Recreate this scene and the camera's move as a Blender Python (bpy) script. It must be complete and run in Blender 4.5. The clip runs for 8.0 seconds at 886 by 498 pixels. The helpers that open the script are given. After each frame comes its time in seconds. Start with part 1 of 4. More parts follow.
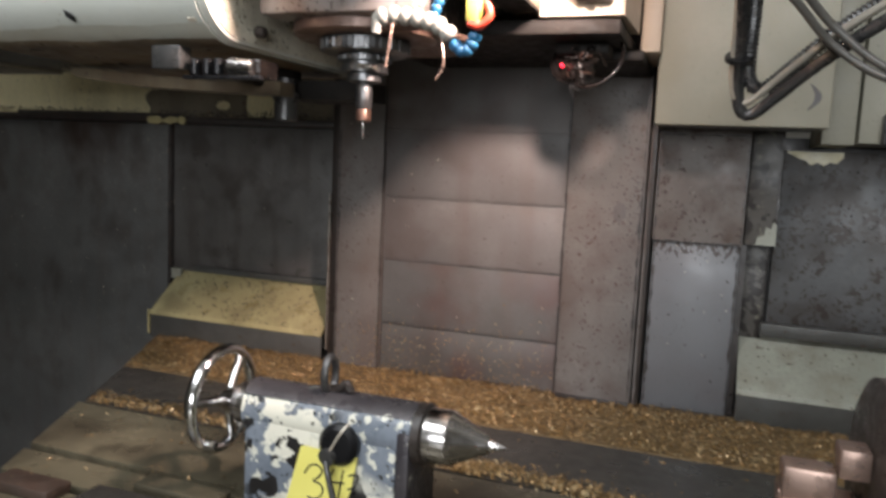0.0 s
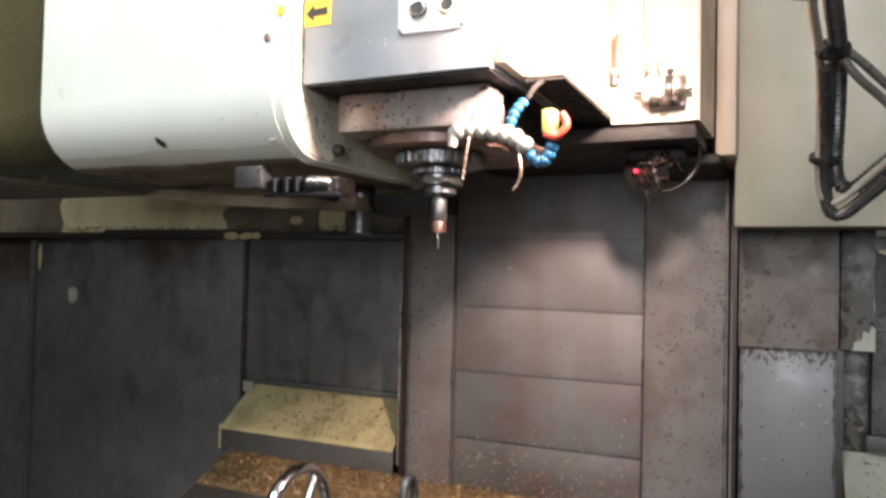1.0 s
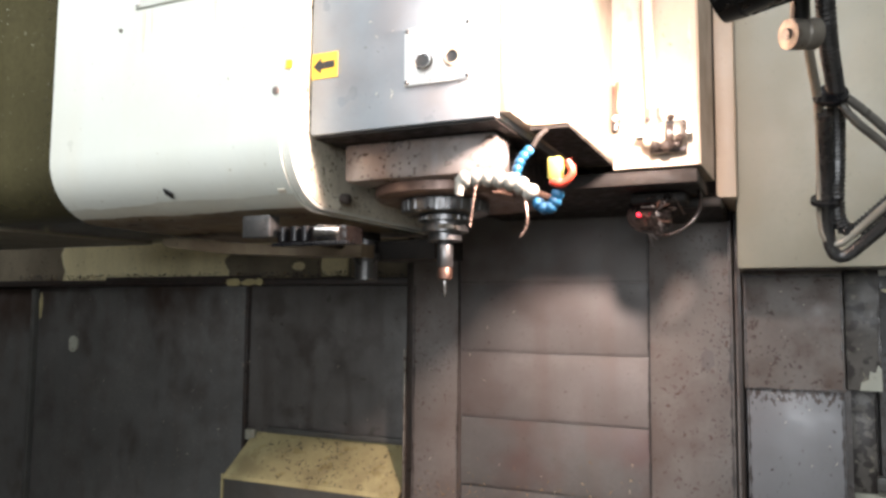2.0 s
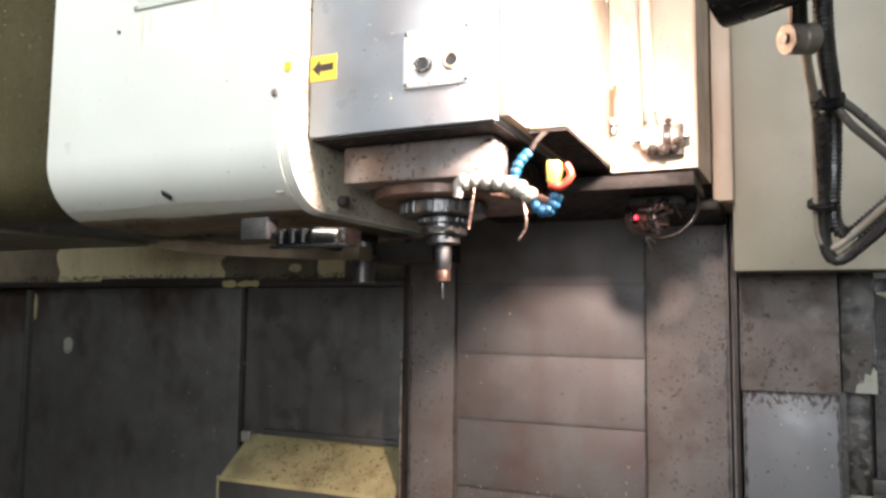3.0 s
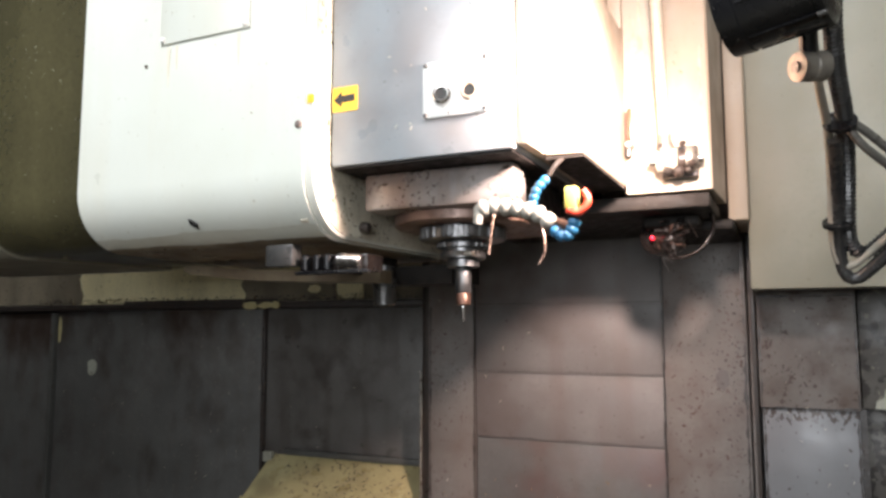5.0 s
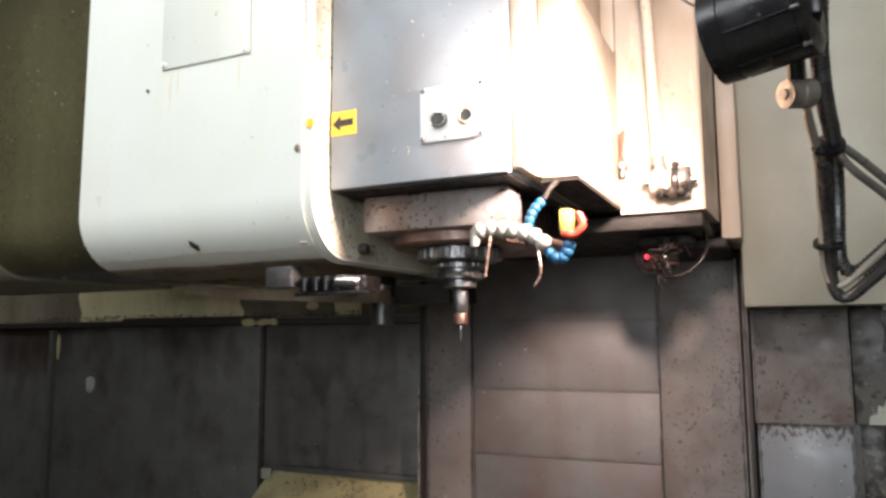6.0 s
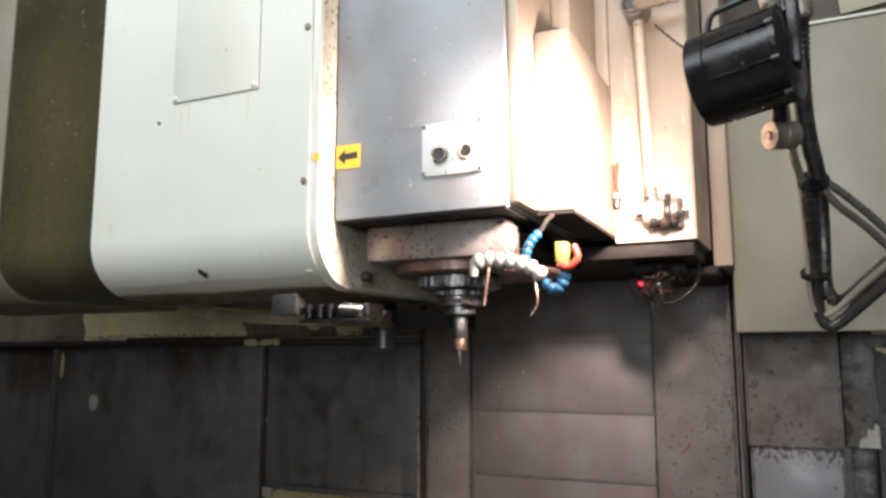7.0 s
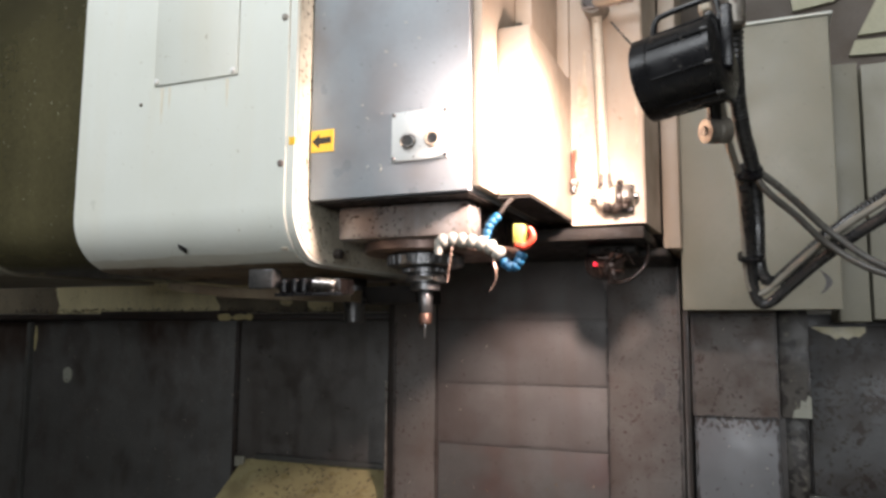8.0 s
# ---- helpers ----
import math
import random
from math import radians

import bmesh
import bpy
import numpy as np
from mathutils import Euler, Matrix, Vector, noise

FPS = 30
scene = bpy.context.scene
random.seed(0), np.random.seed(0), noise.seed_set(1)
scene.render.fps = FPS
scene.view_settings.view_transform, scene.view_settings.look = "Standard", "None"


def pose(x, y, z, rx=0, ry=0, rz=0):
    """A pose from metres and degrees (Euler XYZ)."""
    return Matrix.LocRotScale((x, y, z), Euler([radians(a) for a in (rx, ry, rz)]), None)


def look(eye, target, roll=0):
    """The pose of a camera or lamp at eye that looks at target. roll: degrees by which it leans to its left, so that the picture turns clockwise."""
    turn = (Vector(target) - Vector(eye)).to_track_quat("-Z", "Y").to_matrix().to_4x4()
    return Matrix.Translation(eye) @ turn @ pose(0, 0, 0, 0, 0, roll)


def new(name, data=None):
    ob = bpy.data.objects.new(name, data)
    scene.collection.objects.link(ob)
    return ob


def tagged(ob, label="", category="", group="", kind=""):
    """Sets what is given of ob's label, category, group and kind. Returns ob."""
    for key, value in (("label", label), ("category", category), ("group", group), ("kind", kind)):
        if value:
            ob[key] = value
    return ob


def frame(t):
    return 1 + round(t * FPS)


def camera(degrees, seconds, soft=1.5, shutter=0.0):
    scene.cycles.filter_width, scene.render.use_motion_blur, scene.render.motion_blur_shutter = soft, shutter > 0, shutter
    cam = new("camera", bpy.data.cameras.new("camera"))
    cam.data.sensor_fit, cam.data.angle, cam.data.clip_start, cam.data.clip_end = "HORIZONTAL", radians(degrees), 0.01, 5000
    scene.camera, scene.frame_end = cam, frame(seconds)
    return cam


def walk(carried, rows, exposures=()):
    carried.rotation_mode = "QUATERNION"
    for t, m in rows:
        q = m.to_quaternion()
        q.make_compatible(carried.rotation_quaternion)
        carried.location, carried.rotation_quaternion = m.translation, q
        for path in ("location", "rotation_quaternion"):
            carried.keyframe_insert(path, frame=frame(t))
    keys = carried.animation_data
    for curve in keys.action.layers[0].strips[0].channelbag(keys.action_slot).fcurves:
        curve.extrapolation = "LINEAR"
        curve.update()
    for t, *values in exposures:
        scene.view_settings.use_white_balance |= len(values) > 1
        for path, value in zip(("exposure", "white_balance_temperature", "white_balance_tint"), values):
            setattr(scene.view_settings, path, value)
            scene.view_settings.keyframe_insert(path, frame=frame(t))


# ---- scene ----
cam = camera(62.1, 8.0, soft=2.9, shutter=0.3)
PATH = [
    (0, (-0.242, -0.132, 1.53), (-0.901, 1.743, 1.301), 2.7),
    (0.5, (-0.262, -0.126, 1.527), (-1.047, 1.713, 1.469), 0.9),
    (1, (-0.27, -0.12, 1.535), (-1.099, 1.7, 1.588), 1.3),
    (1.5, (-0.276, -0.127, 1.541), (-1.113, 1.683, 1.697), 0.8),
    (3, (-0.284, -0.134, 1.544), (-1.092, 1.687, 1.712), 0.6),
    (3.5, (-0.285, -0.142, 1.55), (-1.11, 1.671, 1.73), 0.4),
    (4, (-0.285, -0.15, 1.552), (-1.121, 1.658, 1.739), -0.1),
    (4.5, (-0.284, -0.155, 1.554), (-1.127, 1.648, 1.748), -0.0),
    (6, (-0.276, -0.175, 1.567), (-1.108, 1.628, 1.807), -0.3),
    (6.5, (-0.268, -0.192, 1.579), (-1.098, 1.61, 1.837), -0.2),
    (7, (-0.26, -0.213, 1.583), (-1.088, 1.586, 1.863), -0.1),
    (7.5, (-0.251, -0.239, 1.581), (-1.076, 1.563, 1.852), 0.3),
    (8, (-0.22, -0.284, 1.572), (-0.979, 1.552, 1.798), 0.4),
]
EXPOSURES = [(0.0, -0.10), (0.5, 0.08), (1.0, 0.16), (1.5, 0.18), (3.0, 0.08), (4.5, 0.07), (6.0, -0.08), (7.0, -0.34), (7.5, -0.45), (8.0, -0.55)]
walk(cam, [(t, look(eye, target, roll)) for t, eye, target, roll in PATH], EXPOSURES)

# ---- light ----
world = bpy.data.worlds.new("world")
scene.world = world
world.use_nodes = True
world.node_tree.nodes["Background"].inputs[0].default_value = (0.75, 0.8, 0.78, 1)
world.node_tree.nodes["Background"].inputs[1].default_value = 0.05


def area(name, m, sx, sy, power, colour):
    data = bpy.data.lights.new(name, "AREA")
    data.shape, data.size, data.size_y, data.energy, data.color = "RECTANGLE", sx, sy, power, colour
    ob = new(name, data)
    ob.matrix_world = m
    return ob


# unseen fluorescent fitting above the open door, and a broad fill added behind it
area("unseen_shop_light", look((-1.0, -0.95, 3.4), (-0.85, 1.0, 1.5)), 2.6, 1.0, 106, (0.925, 0.960, 1.0))
area("unseen_shop_light", look((0.6, -4.8, 2.15), (-0.8, 1.5, 1.5)), 3.2, 1.3, 172, (0.925, 0.960, 1.0))
LAMP = Vector((-0.3285, 0.655, 1.892))
AIM = Vector((-0.94, 0.27, -0.11)).normalized()
for power, width, blend, way in ((66, 108, 0.75, (-0.74, 0.58, -0.34)), (26, 80, 1.0, (-0.86, 0.46, -0.03)), (15, 150, 0.8, (-0.75, 0.64, -0.10))):
    # the bulb's spill below its shade, its reflector's beam, and the stray light round both
    spot_data = bpy.data.lights.new("work_light", "SPOT")
    spot_data.energy, spot_data.color = power, (1.0, 0.765, 0.675)
    spot_data.spot_size, spot_data.spot_blend, spot_data.shadow_soft_size = radians(width), blend, 0.031
    eye = LAMP + AIM * 0.040
    new("work_light", spot_data).matrix_world = look(eye, eye + Vector(way))


# ---- materials ----
def material(name, base, alt=None, amount=0.5, scale=6.0, speck=None, streak=None, edge=None, rough=0.55, metal=0.0, bump=0.15, fine=120.0, grain=0.25, rvar=0.15, vary=0.0, shine=0.5, stain=None, island=None, flakes=()):
    """base and alt mixed by broad noise; speck = (colour, share, scale); streak = (colour, amount, scale), runs down;
    edge = (z where rust is thickest, z where it ends, colour), in the object's own heights;
    flakes = (colour, level, scale, seed, bare share) each, hard-edged patches of chipped paint."""
    m = bpy.data.materials.new(name)
    m.use_nodes = True
    nt = m.node_tree
    b = nt.nodes["Principled BSDF"]
    tc = nt.nodes.new("ShaderNodeTexCoord")
    geo = nt.nodes.new("ShaderNodeNewGeometry")
    pos = geo.outputs["Position"]

    def noise_tex(sc, detail=5.0, stretch=None, off=0.0):
        n = nt.nodes.new("ShaderNodeTexNoise")
        n.inputs["Scale"].default_value, n.inputs["Detail"].default_value = sc, detail
        mp = nt.nodes.new("ShaderNodeMapping")
        mp.inputs["Location"].default_value = (off, off * 0.7, off * 1.3)
        if stretch:
            mp.inputs["Scale"].default_value = stretch
        nt.links.new(pos, mp.inputs[0])
        nt.links.new(mp.outputs[0], n.inputs["Vector"])
        return n.outputs["Fac"]

    def ramp(f, lo, hi, to=1.0):
        r = nt.nodes.new("ShaderNodeMapRange")
        r.inputs["From Min"].default_value, r.inputs["From Max"].default_value, r.inputs["To Max"].default_value = lo, hi, to
        nt.links.new(f, r.inputs["Value"])
        return r.outputs["Result"]

    def mix(f, a, c):
        x = nt.nodes.new("ShaderNodeMix")
        x.data_type = "RGBA"
        if isinstance(f, float):
            x.inputs[0].default_value = f
        else:
            nt.links.new(f, x.inputs[0])
        for k, v in ((6, a), (7, c)):
            if isinstance(v, tuple):
                x.inputs[k].default_value = (*v, 1)
            else:
                nt.links.new(v, x.inputs[k])
        return x.outputs[2]

    def mul(f, g):
        x = nt.nodes.new("ShaderNodeMath")
        x.operation = "MULTIPLY"
        nt.links.new(f, x.inputs[0])
        if isinstance(g, float):
            x.inputs[1].default_value = g
        else:
            nt.links.new(g, x.inputs[1])
        return x.outputs[0]

    col = mix(ramp(noise_tex(scale, 6), 0.35, 0.68, amount), base, alt or tuple(c * 0.7 for c in base))
    darker = tuple(c * (1 - grain) for c in base)
    col = mix(ramp(noise_tex(fine, 3, off=3.1), 0.42, 0.75, 0.6), col, darker)
    if streak:
        col = mix(mul(ramp(noise_tex(streak[2], 5, (1, 1, 0.13), 7.7), 0.48, 0.72), streak[1]), col, streak[0])
    if stain:
        cloud = mul(ramp(noise_tex(stain[2], 7, off=11.3), 0.46, 0.66), ramp(noise_tex(stain[2] * 0.3, 3, off=13.9), 0.36, 0.58))
        col = mix(mul(cloud, stain[1]), col, stain[0])
    if speck:
        lo = 0.5 + 0.22 * (1 - speck[1])
        spots = mul(ramp(noise_tex(speck[2], 3, off=1.7), lo, lo + 0.05), ramp(noise_tex(speck[2] * 0.12, 3, off=5.5), 0.38, 0.55))
        col = mix(spots, col, speck[0])
    for colour, level, size, seed, bare in flakes:
        patch = mul(ramp(noise_tex(size, 6, off=seed), level, level + 0.014), ramp(noise_tex(size * 0.3, 2, off=seed + 3.3), bare, bare + 0.07))
        col = mix(patch, col, colour)
    if edge:
        sep = nt.nodes.new("ShaderNodeSeparateXYZ")
        nt.links.new(pos, sep.inputs[0])
        near = ramp(sep.outputs["Z"], edge[1], edge[0])
        add = nt.nodes.new("ShaderNodeMath")
        add.operation = "ADD"
        nt.links.new(mul(near, 0.22), add.inputs[0])
        nt.links.new(noise_tex(edge[3], 5, (1, 1, 0.6), 9.1), add.inputs[1])
        col = mix(ramp(add.outputs[0], 0.66 - edge[4], 0.70 + edge[4]), col, edge[2])
    if island:
        tint = nt.nodes.new("ShaderNodeValToRGB")
        for k, (at, c) in enumerate(island):
            e = tint.color_ramp.elements[k] if k < 2 else tint.color_ramp.elements.new(at)
            e.position, e.color = at, (*c, 1)
        nt.links.new(geo.outputs["Random Per Island"], tint.inputs[0])
        col = mix(0.72, col, tint.outputs[0])
    if vary:
        info = nt.nodes.new("ShaderNodeObjectInfo")
        col = mix(mul(info.outputs["Random"], vary), col, tuple(c * 0.45 for c in base))
    nt.links.new(col, b.inputs["Base Color"])
    b.inputs["Metallic"].default_value = metal
    b.inputs["Specular IOR Level"].default_value = shine
    r = ramp(noise_tex(scale * 2.3, 4, off=2.2), 0.3, 0.7)
    rr = nt.nodes.new("ShaderNodeMapRange")
    rr.inputs["To Min"].default_value, rr.inputs["To Max"].default_value = max(0.03, rough - rvar), min(1, rough + rvar)
    nt.links.new(r, rr.inputs["Value"])
    nt.links.new(rr.outputs["Result"], b.inputs["Roughness"])
    if bump:
        bp = nt.nodes.new("ShaderNodeBump")
        bp.inputs["Strength"].default_value, bp.inputs["Distance"].default_value = bump, 0.002
        nt.links.new(noise_tex(fine, 5, off=4.4), bp.inputs["Height"])
        nt.links.new(bp.outputs[0], b.inputs["Normal"])
    return m


def glow(name, colour, strength):
    m = bpy.data.materials.new(name)
    m.use_nodes = True
    b = m.node_tree.nodes["Principled BSDF"]
    b.inputs["Base Color"].default_value = (*colour, 1)
    b.inputs["Emission Color"].default_value = (*colour, 1)
    b.inputs["Emission Strength"].default_value = strength
    return m


BROWN = (0.05, 0.03, 0.018)
COVER = material("cover_enamel", (0.595, 0.61, 0.56), (0.53, 0.54, 0.475), 0.7, 4, ((0.25, 0.2, 0.12), 0.12, 160), ((0.55, 0.5, 0.38), 0.25, 14), rough=0.42, bump=0.04, grain=0.05)
CREAM = material("cream_enamel", (0.38, 0.315, 0.25), (0.30, 0.235, 0.17), 0.7, 9, ((0.2, 0.13, 0.08), 0.14, 150), ((0.3, 0.2, 0.12), 0.4, 18), rough=0.45, bump=0.06, grain=0.12)
BOXPAINT = material("box_enamel", (0.240, 0.228, 0.180), (0.190, 0.176, 0.132), 0.6, 7, ((0.12, 0.09, 0.06), 0.2, 140), ((0.22, 0.18, 0.12), 0.35, 11), rough=0.5, bump=0.06, grain=0.1, stain=((0.20, 0.175, 0.12), 0.5, 5))
RIM = material("rim_paint", (0.58, 0.55, 0.45), (0.50, 0.46, 0.36), 0.6, 12, (BROWN, 0.60, 130), rough=0.5, bump=0.10, grain=0.15, stain=((0.16, 0.13, 0.08), 0.5, 30))
# lighter bands in the olive colour stand in for reflections on its gloss
OLIVE = material("olive_gloss", (0.030, 0.027, 0.016), (0.066, 0.059, 0.029), 0.9, 4.0, ((0.4, 0.38, 0.3), 0.08, 180), ((0.12, 0.106, 0.053), 0.45, 3), rough=0.17, bump=0.04, grain=0.15, shine=0.9, rvar=0.07)
HEAD = material("head_paint", (0.25, 0.278, 0.30), (0.210, 0.215, 0.225), 0.6, 7, ((0.08, 0.07, 0.06), 0.15, 160), ((0.27, 0.25, 0.24), 0.3, 15), rough=0.4, bump=0.05, grain=0.1, stain=((0.17, 0.15, 0.145), 0.5, 10))
SPINDLE = material("spindle_plate", (0.29, 0.265, 0.255), (0.18, 0.115, 0.08), 0.7, 14, (BROWN, 0.6, 130), ((0.16, 0.08, 0.05), 0.5, 22), rough=0.36, metal=0.45, bump=0.1)
COLUMN = material("way_cover_steel", (0.168, 0.157, 0.152), (0.108, 0.098, 0.095), 0.9, 7, ((0.06, 0.04, 0.034), 0.22, 110), ((0.115, 0.085, 0.075), 0.5, 18), rough=0.58, metal=0.06, bump=0.1, grain=0.22, vary=0.5, shine=0.35, stain=((0.092, 0.070, 0.064), 0.8, 9))
# lower slats: greyer and darker for the lamp's falloff, with stains of their own
COLUMNB = material("dimmed_way_cover_steel", (0.112, 0.110, 0.107), (0.072, 0.068, 0.066), 0.9, 9, ((0.06, 0.045, 0.036), 0.3, 110), ((0.10, 0.078, 0.068), 0.5, 16), rough=0.55, metal=0.06, bump=0.1, grain=0.25, shine=0.35, stain=((0.085, 0.050, 0.047), 0.7, 7))
STRIP = material("column_strip_steel", (0.172, 0.160, 0.152), (0.112, 0.100, 0.093), 0.8, 5, ((0.07, 0.045, 0.036), 0.42, 120), ((0.1, 0.072, 0.06), 0.4, 13), rough=0.6, metal=0.05, bump=0.1, grain=0.25, shine=0.3, stain=((0.088, 0.064, 0.055), 0.8, 10), flakes=(((0.10, 0.078, 0.07), 0.61, 120, 3.9, 0.50),))
SHEETA = material("stained_sheet", (0.19, 0.172, 0.160), (0.135, 0.105, 0.09), 0.8, 8, ((0.065, 0.042, 0.034), 0.34, 125), ((0.1, 0.07, 0.055), 0.5, 14), rough=0.55, metal=0.08, bump=0.12, grain=0.25, stain=((0.08, 0.052, 0.04), 0.8, 16), flakes=(((0.075, 0.052, 0.043), 0.60, 110, 5.3, 0.50),))
SHEETB = material("galvanised_sheet", (0.182, 0.187, 0.198), (0.120, 0.120, 0.122), 0.8, 5, None, ((0.16, 0.16, 0.17), 0.35, 8), (1.392, 1.345, (0.040, 0.027, 0.022), 125, 0.012), rough=0.5, metal=0.1, bump=0.05, grain=0.12, stain=((0.15, 0.14, 0.145), 0.6, 9))
WALL = material("oily_wall", (0.094, 0.092, 0.087), (0.062, 0.061, 0.058), 0.8, 5, ((0.18, 0.16, 0.13), 0.22, 140), ((0.055, 0.038, 0.03), 0.3, 26), (1.62, 1.33, (0.030, 0.019, 0.014), 8, 0.08), rough=0.5, bump=0.1, grain=0.3, stain=((0.04, 0.028, 0.022), 0.35, 17))
# near back panel, toned apart from WALL to suit its brightness
WALLB = material("near_wall_tone", (0.098, 0.092, 0.086), (0.066, 0.061, 0.056), 0.8, 9, ((0.05, 0.038, 0.03), 0.22, 90), ((0.04, 0.03, 0.025), 0.5, 22), rough=0.42, bump=0.1, grain=0.3, stain=((0.032, 0.024, 0.02), 0.6, 18))
WALLR = material("scraped_wall", (0.088, 0.090, 0.092), (0.058, 0.057, 0.056), 0.8, 7, ((0.045, 0.035, 0.03), 0.4, 95), ((0.05, 0.04, 0.03), 0.4, 12), rough=0.5, bump=0.14, grain=0.25, stain=((0.038, 0.028, 0.022), 0.7, 13), flakes=(((0.030, 0.021, 0.017), 0.53, 55, 8.2, 0.52), ((0.036, 0.027, 0.022), 0.55, 110, 2.7, 0.50)))
PEEL = material("peeling_strip", (0.085, 0.078, 0.068), (0.05, 0.045, 0.04), 0.8, 12, None, ((0.04, 0.03, 0.025), 0.5, 20), rough=0.5, bump=0.2, grain=0.3, flakes=(((0.15, 0.14, 0.11), 0.60, 70, 3.6, 0.46), ((0.018, 0.014, 0.012), 0.50, 50, 6.8, 0.42)))
PATCH = material("old_beige_wall", (0.78, 0.69, 0.42), (0.68, 0.59, 0.35), 0.6, 7, (BROWN, 0.25, 120), ((0.2, 0.17, 0.09), 0.3, 10), rough=0.6, bump=0.08)
UPPER = material("grimy_upper_wall", (0.22, 0.185, 0.13), (0.12, 0.098, 0.07), 0.9, 6, (BROWN, 0.4, 90), ((0.04, 0.03, 0.02), 0.5, 9), rough=0.6, bump=0.1)
LEDGE = material("ledge_paint", (0.47, 0.41, 0.22), (0.33, 0.275, 0.135), 0.8, 8, ((0.12, 0.09, 0.05), 0.3, 110), rough=0.36, bump=0.12, grain=0.25, stain=((0.17, 0.135, 0.07), 0.6, 12))
LEDGER = material("pale_ledge_paint", (0.34, 0.345, 0.29), (0.25, 0.255, 0.21), 0.7, 7, (BROWN, 0.4, 110), rough=0.5, bump=0.08, stain=((0.16, 0.14, 0.10), 0.6, 14))
SKIRT = material("skirt_steel", (0.07, 0.07, 0.065), (0.045, 0.04, 0.035), 0.7, 14, (BROWN, 0.4, 100), rough=0.5, bump=0.1)
GRIME = material("black_grime", (0.026, 0.022, 0.020), (0.045, 0.030, 0.023), 0.7, 30, rough=0.4, bump=0.4, fine=200)
# near-black, also laid in slots and under the head to darken them
DEEPBLACK = material("deep_black", (0.013, 0.0115, 0.0105), (0.024, 0.018, 0.014), 0.6, 30, ((0.05, 0.04, 0.035), 0.12, 170), rough=0.6, bump=0.4, fine=200, shine=0.15)
DECK = material("oily_deck", (0.205, 0.180, 0.120), (0.062, 0.052, 0.036), 1.0, 5, ((0.3, 0.2, 0.09), 0.25, 150), ((0.07, 0.058, 0.04), 0.5, 6), rough=0.32, metal=0.3, bump=0.12, grain=0.3, vary=0.4, stain=((0.035, 0.028, 0.020), 0.85, 11))
DARKDECK = material("wet_dark_plate", (0.045, 0.041, 0.036), (0.03, 0.027, 0.024), 0.7, 12, ((0.2, 0.13, 0.05), 0.15, 160), rough=0.35, bump=0.08)
BED = material("chip_bed", (0.22, 0.145, 0.065), (0.12, 0.075, 0.035), 0.9, 25, ((0.05, 0.03, 0.015), 0.8, 140), rough=0.6, bump=0.9, fine=260, grain=0.5)
CHIP = material("brass_chips", (0.38, 0.26, 0.12), (0.19, 0.15, 0.07), 0.9, 4, rough=0.36, metal=0.35, bump=0.1, island=((0.0, (0.04, 0.024, 0.013)), (0.97, (0.70, 0.56, 0.34)), (0.40, (0.22, 0.125, 0.050)), (0.78, (0.43, 0.255, 0.10))))
FLECK = material("bright_fleck", (0.6, 0.55, 0.46), (0.5, 0.4, 0.28), 0.6, 60, rough=0.4, metal=0.2, bump=0.0)
BLACK = material("black_enamel", (0.006, 0.006, 0.007), (0.011, 0.011, 0.012), 0.5, 12, ((0.07, 0.065, 0.06), 0.3, 140), rough=0.30, bump=0.06, shine=0.3)
# brown and yellowish films: oil, with the curve's shade put into the colour
UNDER = material("brown_oil_and_shade", (0.19, 0.145, 0.095), (0.085, 0.058, 0.038), 0.9, 12, (BROWN, 0.3, 120), ((0.3, 0.26, 0.18), 0.4, 20), rough=0.4, bump=0.08, grain=0.2)
HAZE = material("pale_oil_and_shade", (0.51, 0.505, 0.44), (0.40, 0.37, 0.29), 0.8, 9, (BROWN, 0.12, 150), rough=0.4, bump=0.04, grain=0.1)
RUN = material("faint_rust", (0.56, 0.50, 0.38), (0.64, 0.62, 0.54), 0.8, 60, rough=0.5, bump=0.02, grain=0.1)
OILSHADE = material("brown_oil_shade", (0.36, 0.27, 0.18), (0.50, 0.42, 0.33), 0.9, 40, (BROWN, 0.25, 120), rough=0.4, bump=0.03, grain=0.15)
RUBBER = material("black_rubber", (0.026, 0.026, 0.027), (0.04, 0.037, 0.034), 0.6, 20, rough=0.26, bump=0.08)
GREYHOSE = material("grey_cable", (0.27, 0.25, 0.21), (0.19, 0.17, 0.14), 0.6, 25, rough=0.5, bump=0.05)
CHROME = material("chrome", (0.72, 0.72, 0.72), (0.6, 0.58, 0.55), 0.4, 25, (BROWN, 0.15, 150), rough=0.16, metal=1.0, bump=0.04, rvar=0.08, grain=0.1)
STEEL = material("ground_steel", (0.5, 0.48, 0.47), (0.4, 0.37, 0.35), 0.5, 25, rough=0.24, metal=1.0, bump=0.03, rvar=0.08, grain=0.1)
SPINSTEEL = material("bright_oiled_steel", (0.19, 0.19, 0.195), (0.10, 0.097, 0.095), 0.7, 45, ((0.05, 0.045, 0.04), 0.3, 170), rough=0.36, metal=0.9, bump=0.06, rvar=0.1, grain=0.3)
RUSTRING = material("rust_stained_ring", (0.20, 0.125, 0.098), (0.11, 0.065, 0.05), 0.8, 25, (BROWN, 0.4, 130), rough=0.42, metal=0.35, bump=0.12)
WETBLACK = material("wet_black_oil", (0.006, 0.005, 0.005), (0.012, 0.008, 0.006), 0.6, 40, rough=0.16, bump=0.5, fine=160, shine=0.4)
DULL = material("oiled_steel", (0.10, 0.10, 0.10), (0.06, 0.055, 0.05), 0.6, 22, ((0.2, 0.18, 0.16), 0.2, 160), rough=0.35, metal=0.6, bump=0.08)
